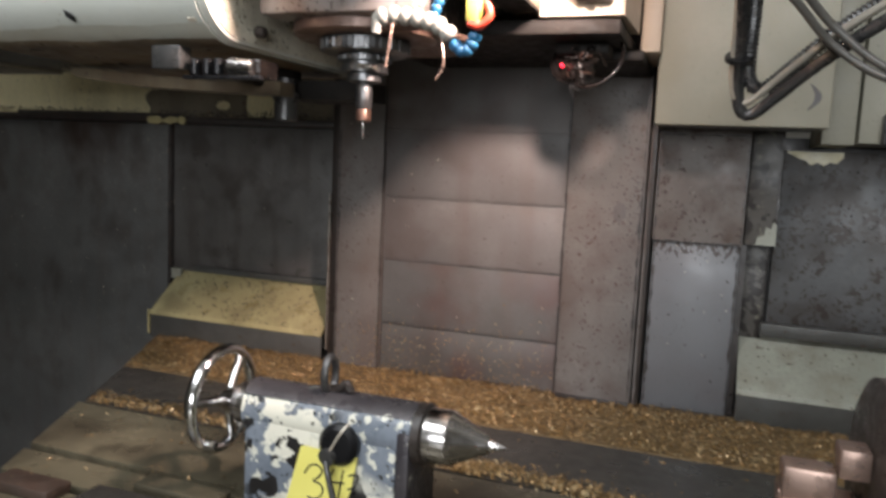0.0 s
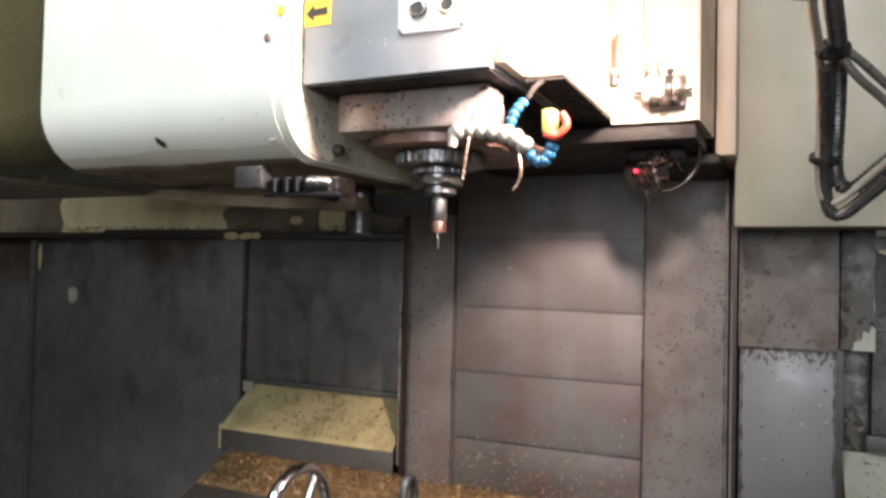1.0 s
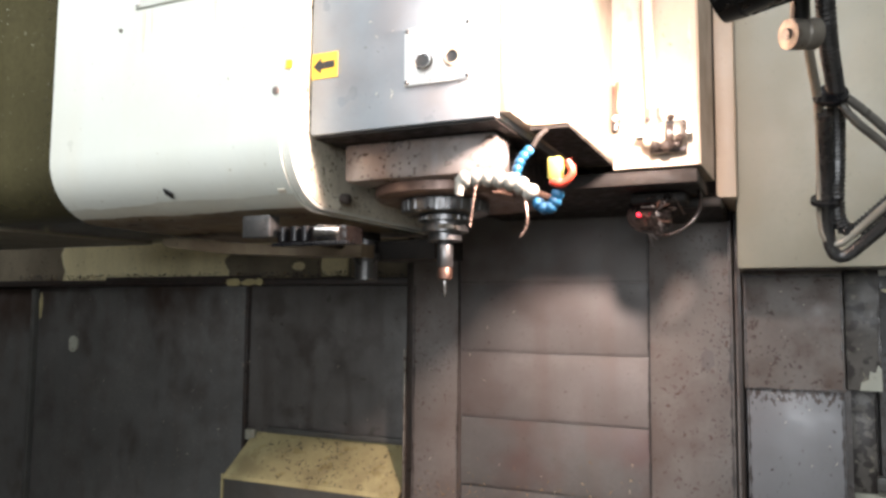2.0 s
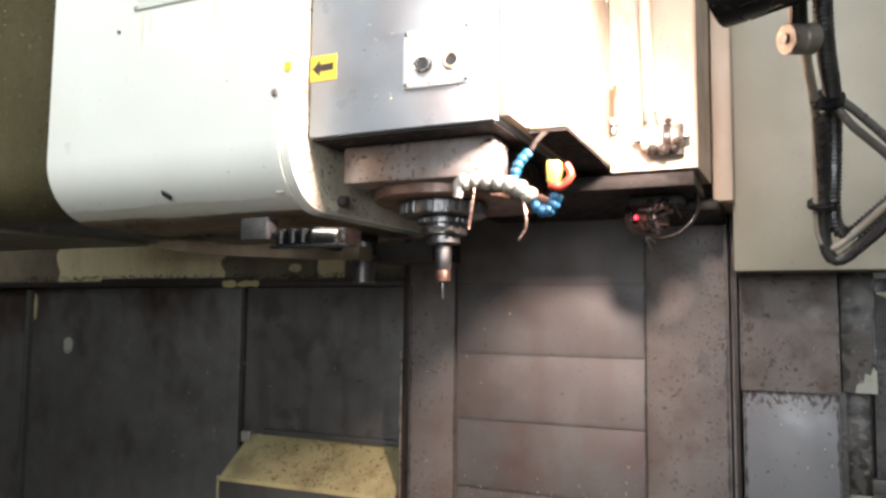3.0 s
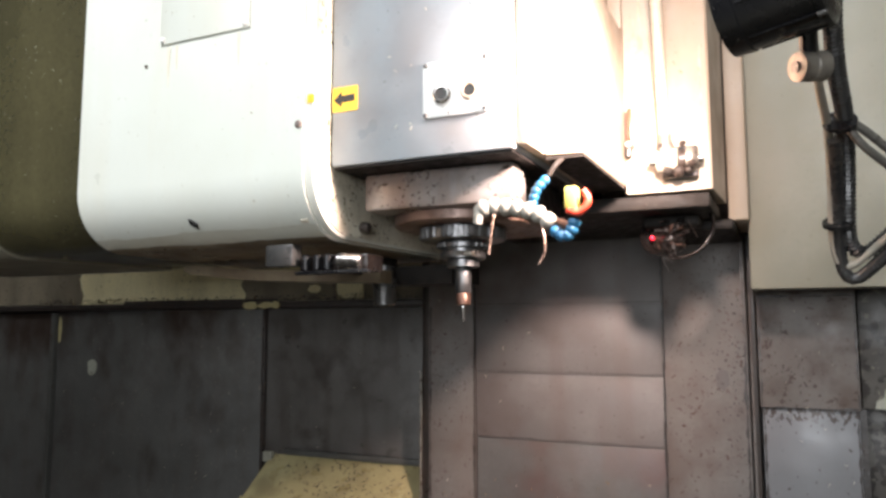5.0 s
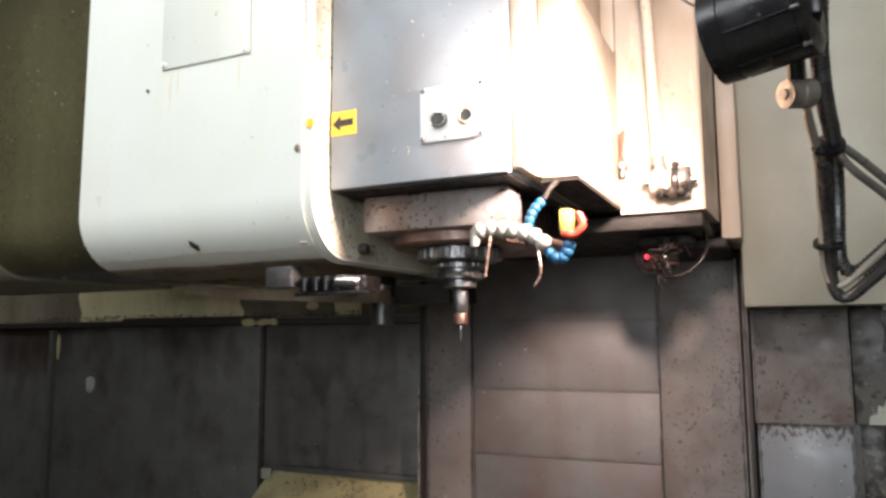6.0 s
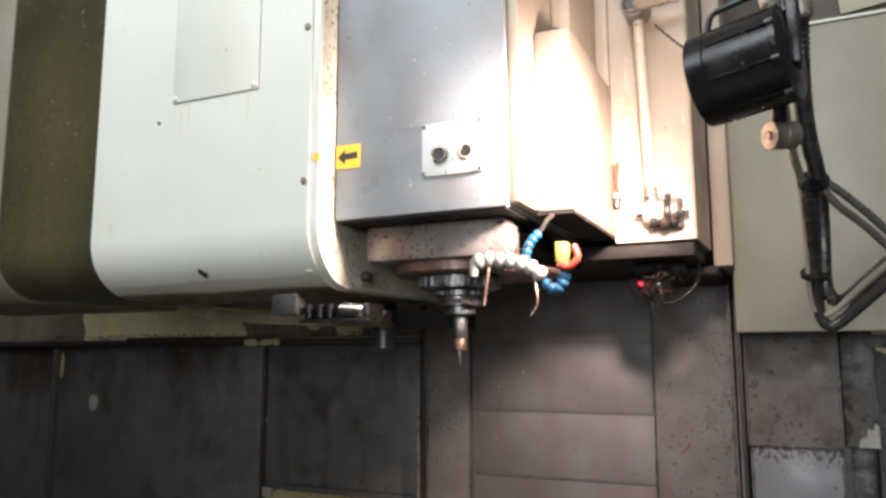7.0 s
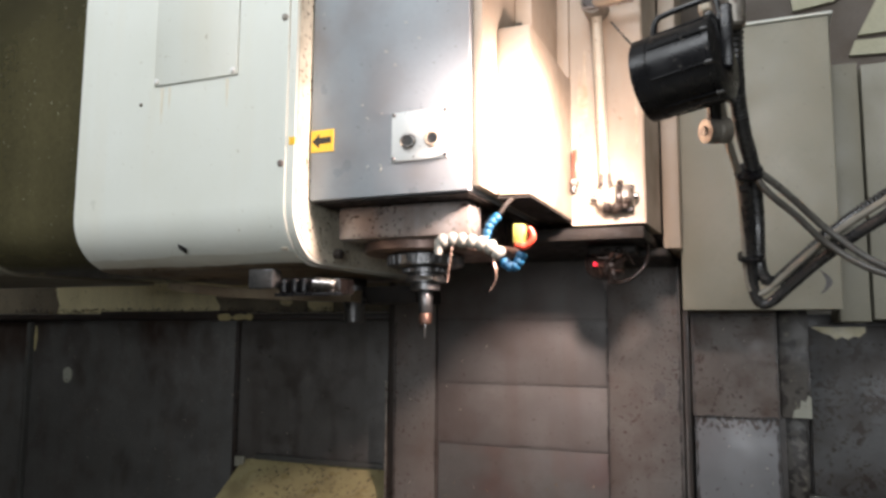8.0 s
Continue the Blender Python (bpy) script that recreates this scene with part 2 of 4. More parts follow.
TAILPAINT = material("chipped_grey_paint", (0.13, 0.15, 0.18), (0.21, 0.235, 0.27), 0.7, 14, None, ((0.05, 0.05, 0.055), 0.5, 22), rough=0.38, bump=0.12, grain=0.2, flakes=(((0.60, 0.58, 0.49), 0.485, 19, 2.4, 0.40), ((0.55, 0.54, 0.46), 0.58, 60, 6.1, 0.40), ((0.014, 0.013, 0.013), 0.535, 24, 9.7, 0.40), ((0.016, 0.015, 0.014), 0.62, 100, 4.6, 0.40)))
TAILDARK = material("worn_dark_paint", (0.05, 0.045, 0.05), (0.10, 0.09, 0.09), 0.6, 18, ((0.6, 0.58, 0.5), 0.35, 60), rough=0.32, metal=0.3, bump=0.1)
COPPER = material("copper_jaw", (0.36, 0.25, 0.205), (0.26, 0.18, 0.15), 0.6, 20, (BROWN, 0.2, 120), rough=0.34, metal=0.7, bump=0.06)
TAG = material("yellow_tag", (0.72, 0.66, 0.17), (0.62, 0.55, 0.13), 0.5, 20, rough=0.5, bump=0.03, grain=0.06)
STICKER = material("orange_sticker", (0.85, 0.50, 0.04), (0.78, 0.44, 0.04), 0.5, 30, rough=0.45, bump=0.02, grain=0.06)
INK = material("black_ink", (0.012, 0.011, 0.010), rough=0.6, bump=0.0)
PLATE = material("white_plate", (0.66, 0.66, 0.64), (0.58, 0.57, 0.54), 0.5, 22, (BROWN, 0.2, 150), rough=0.38, bump=0.03, grain=0.06)
RED = material("red_plastic", (0.55, 0.05, 0.025), (0.4, 0.04, 0.02), 0.5, 30, rough=0.4, bump=0.05)
BLUE = material("blue_plastic", (0.016, 0.10, 0.20), (0.006, 0.035, 0.09), 0.6, 40, (BROWN, 0.3, 150), rough=0.38, bump=0.06)
YELLOW = material("yellow_plastic", (0.45, 0.40, 0.09), (0.33, 0.27, 0.06), 0.6, 40, (BROWN, 0.3, 150), rough=0.4, bump=0.06)
WHITEP = material("grey_plastic_segments", (0.27, 0.26, 0.235), (0.19, 0.17, 0.14), 0.6, 50, (BROWN, 0.3, 150), rough=0.36, bump=0.06)
DARKHOSE = material("dark_grey_hose", (0.085, 0.08, 0.072), (0.055, 0.05, 0.045), 0.6, 25, rough=0.34, bump=0.05)
TUBE = material("cream_tube", (0.45, 0.40, 0.32), (0.34, 0.28, 0.21), 0.6, 15, (BROWN, 0.2, 120), rough=0.4, bump=0.05)
NUT = material("coppery_nut", (0.10, 0.055, 0.04), (0.05, 0.03, 0.024), 0.7, 40, rough=0.35, metal=0.6, bump=0.08)
RUSTBAR = material("brown_bar_steel", (0.060, 0.036, 0.026), (0.035, 0.026, 0.021), 0.8, 20, ((0.22, 0.13, 0.06), 0.3, 120), rough=0.5, bump=0.12)
JOINT = material("grey_cast_joint", (0.24, 0.22, 0.19), (0.12, 0.105, 0.09), 0.8, 45, (BROWN, 0.7, 110), rough=0.42, metal=0.4, bump=0.15)
SHOP = material("shop_wall_paint", (0.72, 0.70, 0.66), (0.66, 0.64, 0.60), 0.6, 1.5, rough=0.7, bump=0.05)
CONCRETE = material("shop_floor", (0.30, 0.29, 0.27), (0.22, 0.21, 0.195), 0.7, 2, rough=0.6, bump=0.1)
ROOFBROWN = material("brown_upper_sheet", (0.105, 0.08, 0.06), (0.07, 0.055, 0.04), 0.7, 5, rough=0.6, bump=0.08)
PALE = material("pale_yellow_panel", (0.45, 0.43, 0.30), (0.38, 0.36, 0.25), 0.5, 6, rough=0.5, bump=0.03)
LENS = glow("lamp_lens", (1.0, 0.86, 0.72), 12)
LED = glow("red_indicator", (1.0, 0.02, 0.05), 2)


# ---- mesh helpers ----
ORIGIN = {}


def part(name, bm, mat, parent=None, label="", smooth=False, base=None):
    """One bmesh as one object; under a parent it keeps its place in the world."""
    bmesh.ops.recalc_face_normals(bm, faces=bm.faces)
    if parent is None:
        if base is None:
            lo = [min(v.co[k] for v in bm.verts) for k in range(3)]
            hi = [max(v.co[k] for v in bm.verts) for k in range(3)]
            base = ((lo[0] + hi[0]) / 2, (lo[1] + hi[1]) / 2, lo[2])
        o = Vector(base)
    else:
        o = ORIGIN[parent]
    bmesh.ops.translate(bm, verts=bm.verts, vec=-o)
    me = bpy.data.meshes.new(name)
    bm.to_mesh(me)
    bm.free()
    me.materials.append(mat)
    if smooth:
        me.shade_smooth()
        me.set_sharp_from_angle(angle=radians(38))
    ob = new(name, me)
    if parent is None:
        ob.location = o
    else:
        ob.parent = parent
    ORIGIN[ob] = o
    if label:
        ob["label"] = label
    return ob


def thing(name, base, label, category, group="", kind=""):
    ob = new(name)
    ob.location = base
    ORIGIN[ob] = Vector(base)
    return tagged(ob, label, category, group, kind)


def add_box(bm, x0, x1, y0, y1, z0, z1, bevel=0.0, segments=2):
    v = [bm.verts.new(p) for p in ((x0, y0, z0), (x1, y0, z0), (x1, y1, z0), (x0, y1, z0), (x0, y0, z1), (x1, y0, z1), (x1, y1, z1), (x0, y1, z1))]
    f = [bm.faces.new([v[k] for k in q]) for q in ((3, 2, 1, 0), (4, 5, 6, 7), (0, 1, 5, 4), (1, 2, 6, 5), (2, 3, 7, 6), (3, 0, 4, 7))]
    if bevel:
        edges = list({e for q in f for e in q.edges})
        bmesh.ops.bevel(bm, geom=edges, offset=bevel, segments=segments, profile=0.5, affect="EDGES")
    return bm


def slab(name, mat, parent, x0, x1, y0, y1, z0, z1, bevel=0.002, label=""):
    return part(name, add_box(bmesh.new(), x0, x1, y0, y1, z0, z1, bevel), mat, parent, label, smooth=bevel > 0)


def basis(axis):
    a = Vector(axis).normalized()
    return a, a.orthogonal().normalized(), a.cross(a.orthogonal().normalized())


def add_lathe(bm, origin, axis, profile, n=28):
    """profile: (distance along the axis, radius); closed at both ends."""
    a, u, w = basis(axis)
    o = Vector(origin)
    rings = []
    for d, r in profile:
        rings.append([bm.verts.new(o + a * d + (u * math.cos(2 * math.pi * k / n) + w * math.sin(2 * math.pi * k / n)) * max(r, 1e-4)) for k in range(n)])
    for p, q in zip(rings, rings[1:]):
        for k in range(n):
            bm.faces.new((p[k], p[(k + 1) % n], q[(k + 1) % n], q[k]))
    bm.faces.new(rings[0][::-1])
    bm.faces.new(rings[-1])
    return bm


def lathe(name, mat, parent, origin, axis, profile, n=28, label=""):
    return part(name, add_lathe(bmesh.new(), origin, axis, profile, n), mat, parent, label, smooth=True)


def rod(name, mat, parent, a, b, r, label="", n=16):
    a, b = Vector(a), Vector(b)
    d = (b - a).length
    e = min(r * 0.25, d * 0.2)
    return lathe(name, mat, parent, a, b - a, ((0, r - e), (e, r), (d - e, r), (d, r - e)), n, label)


def smooth_path(points, step):
    """A curve through the points, at even steps."""
    p = [Vector(q) for q in points]
    p = [p[0] * 2 - p[1]] + p + [p[-1] * 2 - p[-2]]
    fine = []
    for k in range(1, len(p) - 2):
        a, b, c, d = p[k - 1:k + 3]
        for i in range(24):
            t = i / 24
            fine.append(0.5 * (2 * b + (c - a) * t + (2 * a - 5 * b + 4 * c - d) * t * t + (3 * b - a - 3 * c + d) * t ** 3))
    fine.append(p[-2])
    out, left = [fine[0]], 0.0
    for a, b in zip(fine, fine[1:]):
        seg = (b - a).length
        while left + seg >= step:
            a = a + (b - a).normalized() * (step - left)
            out.append(a)
            seg, left = (b - a).length, 0.0
        left += seg
    return out


def add_tube(bm, points, radius, step=0.01, n=10, rib=0.0):
    """A swept round tube; rib is how deep every other ring is drawn in."""
    path = smooth_path(points, step)
    _, u, _ = basis(path[1] - path[0])
    rings = []
    for k, c in enumerate(path):
        t = (path[min(k + 1, len(path) - 1)] - path[max(k - 1, 0)]).normalized()
        u = (u - t * u.dot(t)).normalized()
        w = t.cross(u)
        r = radius - (rib if k % 2 else 0.0)
        rings.append([bm.verts.new(c + (u * math.cos(2 * math.pi * i / n) + w * math.sin(2 * math.pi * i / n)) * r) for i in range(n)])
    for p, q in zip(rings, rings[1:]):
        for k in range(n):
            bm.faces.new((p[k], p[(k + 1) % n], q[(k + 1) % n], q[k]))
    bm.faces.new(rings[0][::-1])
    bm.faces.new(rings[-1])
    return bm


def tube(name, mat, parent, points, radius, step=0.01, n=10, rib=0.0, label=""):
    return part(name, add_tube(bmesh.new(), points, radius, step, n, rib), mat, parent, label, smooth=rib == 0)


def extrude_x(name, mat, parent, outline, x0, x1, label="", smooth=True, base=None):
    """A closed outline of (y, z), carried from x0 to x1."""
    bm = bmesh.new()
    a = [bm.verts.new((x0, y, z)) for y, z in outline]
    b = [bm.verts.new((x1, y, z)) for y, z in outline]
    n = len(outline)
    for k in range(n):
        bm.faces.new((a[k], a[(k + 1) % n], b[(k + 1) % n], b[k]))
    bm.faces.new(a[::-1])
    bm.faces.new(b)
    return part(name, bm, mat, parent, label, smooth=smooth, base=base)


def plan_slab(name, mat, parent, plan, z0, z1, label="", base=None):
    """A closed plan of (x, y), from z0 up to z1."""
    bm = bmesh.new()
    a = [bm.verts.new((x, y, z0)) for x, y in plan]
    b = [bm.verts.new((x, y, z1)) for x, y in plan]
    n = len(plan)
    for k in range(n):
        bm.faces.new((a[k], a[(k + 1) % n], b[(k + 1) % n], b[k]))
    bm.faces.new(a[::-1])
    bm.faces.new(b)
    return part(name, bm, mat, parent, label, base=base)


def extrude_y(name, mat, parent, outline, y0, y1, label=""):
    """A closed outline of (x, z), carried from y0 to y1."""
    bm = bmesh.new()
    a = [bm.verts.new((x, y0, z)) for x, z in outline]
    b = [bm.verts.new((x, y1, z)) for x, z in outline]
    n = len(outline)
    for k in range(n):
        bm.faces.new((a[k], a[(k + 1) % n], b[(k + 1) % n], b[k]))
    bm.faces.new(a[::-1])
    bm.faces.new(b)
    return part(name, bm, mat, parent, label)


def blot(cx, cz, rx, rz, seed, n=16):
    """An uneven round outline of (x, z)."""
    rng = random.Random(seed)
    return [(cx + rx * rng.uniform(0.72, 1.1) * math.cos(2 * math.pi * k / n), cz + rz * rng.uniform(0.72, 1.1) * math.sin(2 * math.pi * k / n)) for k in range(n)]


def screw(mat, parent, x, y, z, r=0.004, axis=(0, -1, 0), name="screw"):
    return lathe(name, mat, parent, Vector((x, y, z)) - Vector(axis) * 0.001, axis, ((0, r), (0.002, r), (0.0035, r * 0.7), (0.0036, r * 0.3)), 12)


def scatter(name, mat, n, place, size, label, category, seed, lift=0.0, wide=1.0):
    """Many small curled slivers in one mesh; place(rng) gives a point and a normal."""
    rng = random.Random(seed)
    verts, faces = [], []
    for _ in range(n):
        p, nrm = place(rng)
        nrm = (Vector(nrm) + Vector((rng.gauss(0, 0.45), rng.gauss(0, 0.45), rng.gauss(0, 0.45))) * (1 if lift else 0.2)).normalized()
        a, u, w = basis(nrm)
        t = rng.uniform(0, 6.283)
        d, e = u * math.cos(t) + w * math.sin(t), w * math.cos(t) - u * math.sin(t)
        ln, wd = size * rng.uniform(0.5, 1.5), size * rng.uniform(0.16, 0.34) * wide
        curl = ln * rng.uniform(0.05, 0.45)
        k = len(verts)
        p = Vector(p) + a * lift * rng.uniform(0.2, 1.0)
        for s, h in ((-0.5, 0.0), (-0.12, curl), (0.2, curl * 0.9), (0.5, 0.1 * curl)):
            verts += [p + d * ln * s + e * wd * 0.5 + a * (h + 0.0006), p + d * ln * s - e * wd * 0.5 + a * (h + 0.0006)]
        faces += [(k, k + 1, k + 3, k + 2), (k + 2, k + 3, k + 5, k + 4), (k + 4, k + 5, k + 7, k + 6)]
    me = bpy.data.meshes.new(name)
    me.from_pydata([tuple(v) for v in verts], [], faces)
    me.materials.append(mat)
    return tagged(new(name, me), label, category, kind="stuff")


def structure(ob, label, category):
    return tagged(ob, label, category, kind="structure")


def S(name, mat, c, label, category, bevel=0.0):
    return structure(slab(name, mat, None, *c, bevel), label, category)


# ---- the shop round the machine ----
S("floor", CONCRETE, (-6, 5, -6, 5, -0.1, 0), "grey stained concrete shop floor", "floor")
S("wall_south", SHOP, (-6, 5, -6.2, -6, 0, 4.2), "plain painted shop wall behind the doorway", "wall")
S("wall_north", SHOP, (-6, 5, 5, 5.2, 0, 4.2), "plain painted shop wall beyond the machine", "wall")
S("wall_west", SHOP, (-6.2, -6, -6, 5, 0, 4.2), "plain painted shop side wall", "wall")
S("wall_east", SHOP, (5, 5.2, -6, 5, 0, 4.2), "plain painted shop side wall", "wall")
S("ceiling", SHOP, (-6.2, 5.2, -6.2, 5.2, 4.2, 4.3), "plain pale shop ceiling", "ceiling")

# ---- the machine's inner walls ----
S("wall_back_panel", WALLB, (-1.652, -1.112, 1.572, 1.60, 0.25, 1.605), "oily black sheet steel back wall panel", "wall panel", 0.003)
S("wall_back_panel", WALL, (-2.535, -1.660, 1.570, 1.60, 0.25, 1.605), "oily black back wall panel with rust runs", "wall panel", 0.003)
S("wall_back_panel", WALL, (-3.60, -2.545, 1.580, 1.61, 0.25, 1.600), "dark back wall panel beyond a folded seam", "wall panel", 0.003)
S("wall_back_core", GRIME, (-3.60, 1.30, 1.612, 1.64, 0.0, 1.62), "grimy steel behind the panels", "wall")
S("wall_upper", UPPER, (-3.60, -0.36, 1.612, 1.64, 1.63, 3.2), "grimy olive-brown upper back wall", "wall")
S("wall_left", WALL, (-3.64, -3.60, -0.40, 1.64, 0, 3.2), "dark sheet steel side wall", "wall")
S("wall_right", BOXPAINT, (1.26, 1.30, -0.359, 1.64, 0, 3.2), "beige sheet steel side wall", "wall")
# unseen enclosure fronts, sized to keep shop light off the left interior
S("wall_front", BOXPAINT, (-3.60, -1.62, -0.40, -0.36, 0, 3.0), "unseen beige enclosure front added beside the doorway to block light", "wall")
S("wall_front", BOXPAINT, (0.80, 1.30, -0.40, -0.36, 0, 3.0), "unseen beige enclosure front added beside the doorway to block light", "wall")
S("chip_pan", GRIME, (-3.60, 1.26, 0.0, 1.612, 0.20, 0.25), "dark oily chip pan below the table", "pan")
trim = S("seam_trim", GRIME, (-1.661, -1.651, 1.558, 1.60, 1.10, 1.615), "black folded steel seam between wall panels", "trim", 0.002)
for z in (1.53, 1.38):
    screw(JOINT, trim, -1.668, 1.567, z, 0.006, name="rivet")
trim = S("seam_trim", SKIRT, (-2.552, -2.534, 1.552, 1.60, 0.25, 1.60), "dark folded steel seam with scraped paint", "trim", 0.003)
extrude_y("scraped_patch", LEDGE, trim, blot(-2.523, 1.548, 0.0075, 0.045, 19, 22), 1.5665, 1.5695, "scraped bare beige patch")
S("wall_cap", GRIME, (-3.60, -1.112, 1.548, 1.612, 1.606, 1.626), "black oily cap rail along the wall top", "trim", 0.004)
S("wall_cap", GRIME, (-2.20, -1.60, 1.540, 1.55, 1.609, 1.634), "chip-crusted lip on the cap rail", "trim", 0.004)
rng = random.Random(4)
outline = [(-2.475, 1.628)] + [(-2.475 + 0.012 * math.sin(k * 1.7), 1.628 + 0.03 * k) for k in range(1, 7)]
outline += [(-2.46 + 0.098 * k, 1.83 - 0.035 * math.sin(k * 0.3) + rng.uniform(-0.006, 0.006)) for k in range(12)]
outline += [(-1.360 + rng.uniform(-0.010, 0.010), 1.79 - 0.026 * k) for k in range(7)]
structure(extrude_y("wall_patch", PATCH, None, outline, 1.606, 1.613), "old beige paint patch on the upper wall", "wall panel")
stain = [(-1.770 + 0.010 * math.sin(k * 1.1), 1.629 + 0.012 * k) for k in range(6)] + [(-1.755 + 0.04 * k, 1.706 + rng.uniform(-0.005, 0.005) - 0.001 * k) for k in range(8)] + [(-1.437, 1.69), (-1.440, 1.66), (-1.434, 1.629)]
structure(extrude_y("wall_stain", UPPER, None, stain, 1.6025, 1.6055), "grimy brown patch over old beige paint", "wall panel")
structure(extrude_y("wall_patch", PATCH, None, blot(-1.512, 1.662, 0.024, 0.014, 7), 1.6002, 1.6022), "small beige paint remnant on grimy wall", "wall panel")
for cx, rx, seed in ((-1.690, 0.030, 51), (-1.635, 0.026, 52), (-1.600, 0.016, 53)):
    structure(extrude_y("wall_patch", LEDGE, None, blot(cx, 1.615, rx, 0.011, seed, 20), 1.536, 1.5395), "small beige paint remnant on the cap rail", "wall panel")

# sloping ledges at the foot of the back wall
for x0, x1, mat, text in ((-1.625, -1.105, LEDGE, "yellowed sloping chip ledge with black specks"), (-0.150, 1.2, LEDGER, "pale grey-green sloping chip ledge")):
    led = extrude_x("chip_ledge", mat, None, ((1.572, 1.182), (1.572, 1.196), (1.448, 1.103), (1.444, 1.093)), x0, x1, smooth=False)
    structure(led, text, "ledge")
    slab("skirt", SKIRT, led, x0, x1, 1.447, 1.456, 1.03, 1.092, 0.002, "dark steel skirt")
    if mat is LEDGE:
        slab("end_lip", LEDGE, led, x0 - 0.006, x0 - 0.001, 1.443, 1.45, 1.04, 1.105, 0.001, "pale end lip")
        slab("bracket", LEDGER, led, x0 - 0.02, x0 + 0.012, 1.552, 1.568, 1.175, 1.205, 0.003, "pale corner bracket")
        slab("top_bead", SKIRT, led, x0 + 0.05, x1, 1.558, 1.570, 1.198, 1.215, 0.003, "dark bead")
    else:
        slab("top_bead", SKIRT, led, x0 + 0.04, x1, 1.545, 1.570, 1.198, 1.226, 0.003, "dark bead")

# right part of the back wall
S("wall_back_panel", WALLR, (-0.098, 1.26, 1.575, 1.60, 1.18, 1.592), "grey back wall panel with scraped brown blotches", "wall panel", 0.003)
S("wall_back_panel", PEEL, (-0.152, -0.106, 1.560, 1.59, 1.19, 1.40), "peeling narrow steel strip", "wall panel", 0.003)
S("wall_back_panel", BOXPAINT, (-0.045, 0.012, 1.43, 1.60, 1.600, 2.145), "beige sheet steel panel beside the cover", "wall panel", 0.003)
S("wall_back_panel", BOXPAINT, (0.020, 1.26, 1.45, 1.60, 1.605, 2.145), "beige upper back wall panel", "wall panel", 0.003)
rng = random.Random(15)
outline = [(-0.088, 1.591), (0.018, 1.591)] + [(0.018 - 0.0118 * k, 1.577 - 0.012 * math.sin(k * 0.42) + rng.uniform(-0.004, 0.004)) for k in range(10)]
structure(extrude_y("wall_scrape", LEDGE, None, outline, 1.5715, 1.5743), "scraped beige paint remnant on the panel", "wall panel")
S("roller_guide", DULL, (0.055, 0.16, 1.42, 1.448, 1.60, 1.66), "worn grey steel guide on the wall panel", "guide", 0.008)
# brown sheet and pale panels stand in for dark ceiling and its lighting
S("upper_sheet", ROOFBROWN, (-0.45, 1.26, 1.90, 1.94, 2.0, 3.2), "brown sheet in place of the dark ceiling", "wall panel")
structure(extrude_y("upper_panel", PALE, None, ((-0.074, 2.463), (0.027, 2.475), (0.089, 2.515), (-0.082, 2.547)), 1.885, 1.897), "pale yellow panel standing in for ceiling lighting", "wall panel")
structure(extrude_y("upper_panel", PALE, None, ((0.126, 2.461), (0.080, 2.371), (0.237, 2.372), (0.244, 2.503), (0.153, 2.520)), 1.885, 1.897), "pale yellow panel standing in for ceiling lighting", "wall panel")
structure(extrude_y("upper_panel", PALE, None, ((0.072, 2.357), (0.057, 2.318), (0.233, 2.308), (0.235, 2.353)), 1.885, 1.897), "pale yellow panel standing in for ceiling lighting", "wall panel")

# ---- way covers on the column ----
cov = thing("column_way_cover", (-0.735, 1.5, 1.03), "stained steel telescopic way cover on the machine column", "way cover")
levels = (1.035, 1.150, 1.304, 1.452, 1.606, 1.78, 1.98, 2.2, 2.45)
for k, (z0, z1) in enumerate(zip(levels, levels[1:])):
    y = 1.4575 - 0.0028 * k
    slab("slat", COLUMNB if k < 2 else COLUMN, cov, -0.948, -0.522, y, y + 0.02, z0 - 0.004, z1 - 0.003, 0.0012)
slab("side_strip", STRIP, cov, -1.068, -0.951, 1.441, 1.52, 1.035, 2.45, 0.003, "brown-stained side strip")
slab("side_strip", STRIP, cov, -0.519, -0.358, 1.433, 1.52, 1.030, 2.45, 0.003, "speckled grey side strip")
slab("side_flange", GRIME, cov, -1.096, -1.071, 1.462, 1.53, 1.035, 2.3, 0.003, "black side flange")
slab("flange_edge", JOINT, cov, -1.099, -1.094, 1.455, 1.462, 1.06, 1.447, 0.001, "bare bright sheet edge")
slab("backing", GRIME, cov, -1.06, -0.36, 1.52, 1.56, 1.03, 2.45, 0, "black backing")
extrude_y("pale_patch", COLUMN, cov, blot(-0.408, 1.447, 0.014, 0.024, 5), 1.4318, 1.4328, "pale worn patch")
# dark strip drawn for the shadow outline at the strip foot
slab("foot_gap", GRIME, cov, -0.517, -0.36, 1.428, 1.432, 1.03, 1.046, 0.001)
slab("joint", GRIME, cov, -0.356, -0.343, 1.455, 1.52, 1.03, 2.45, 0.002, "black greasy joint")
rod("rail", STRIP, cov, (-0.3525, 1.450, 1.03), (-0.3525, 1.450, 1.62), 0.003, "thin rusty rail")
rod("rail", STRIP, cov, (-0.3455, 1.457, 1.06), (-0.3455, 1.457, 1.62), 0.002, "thin rusty rail")

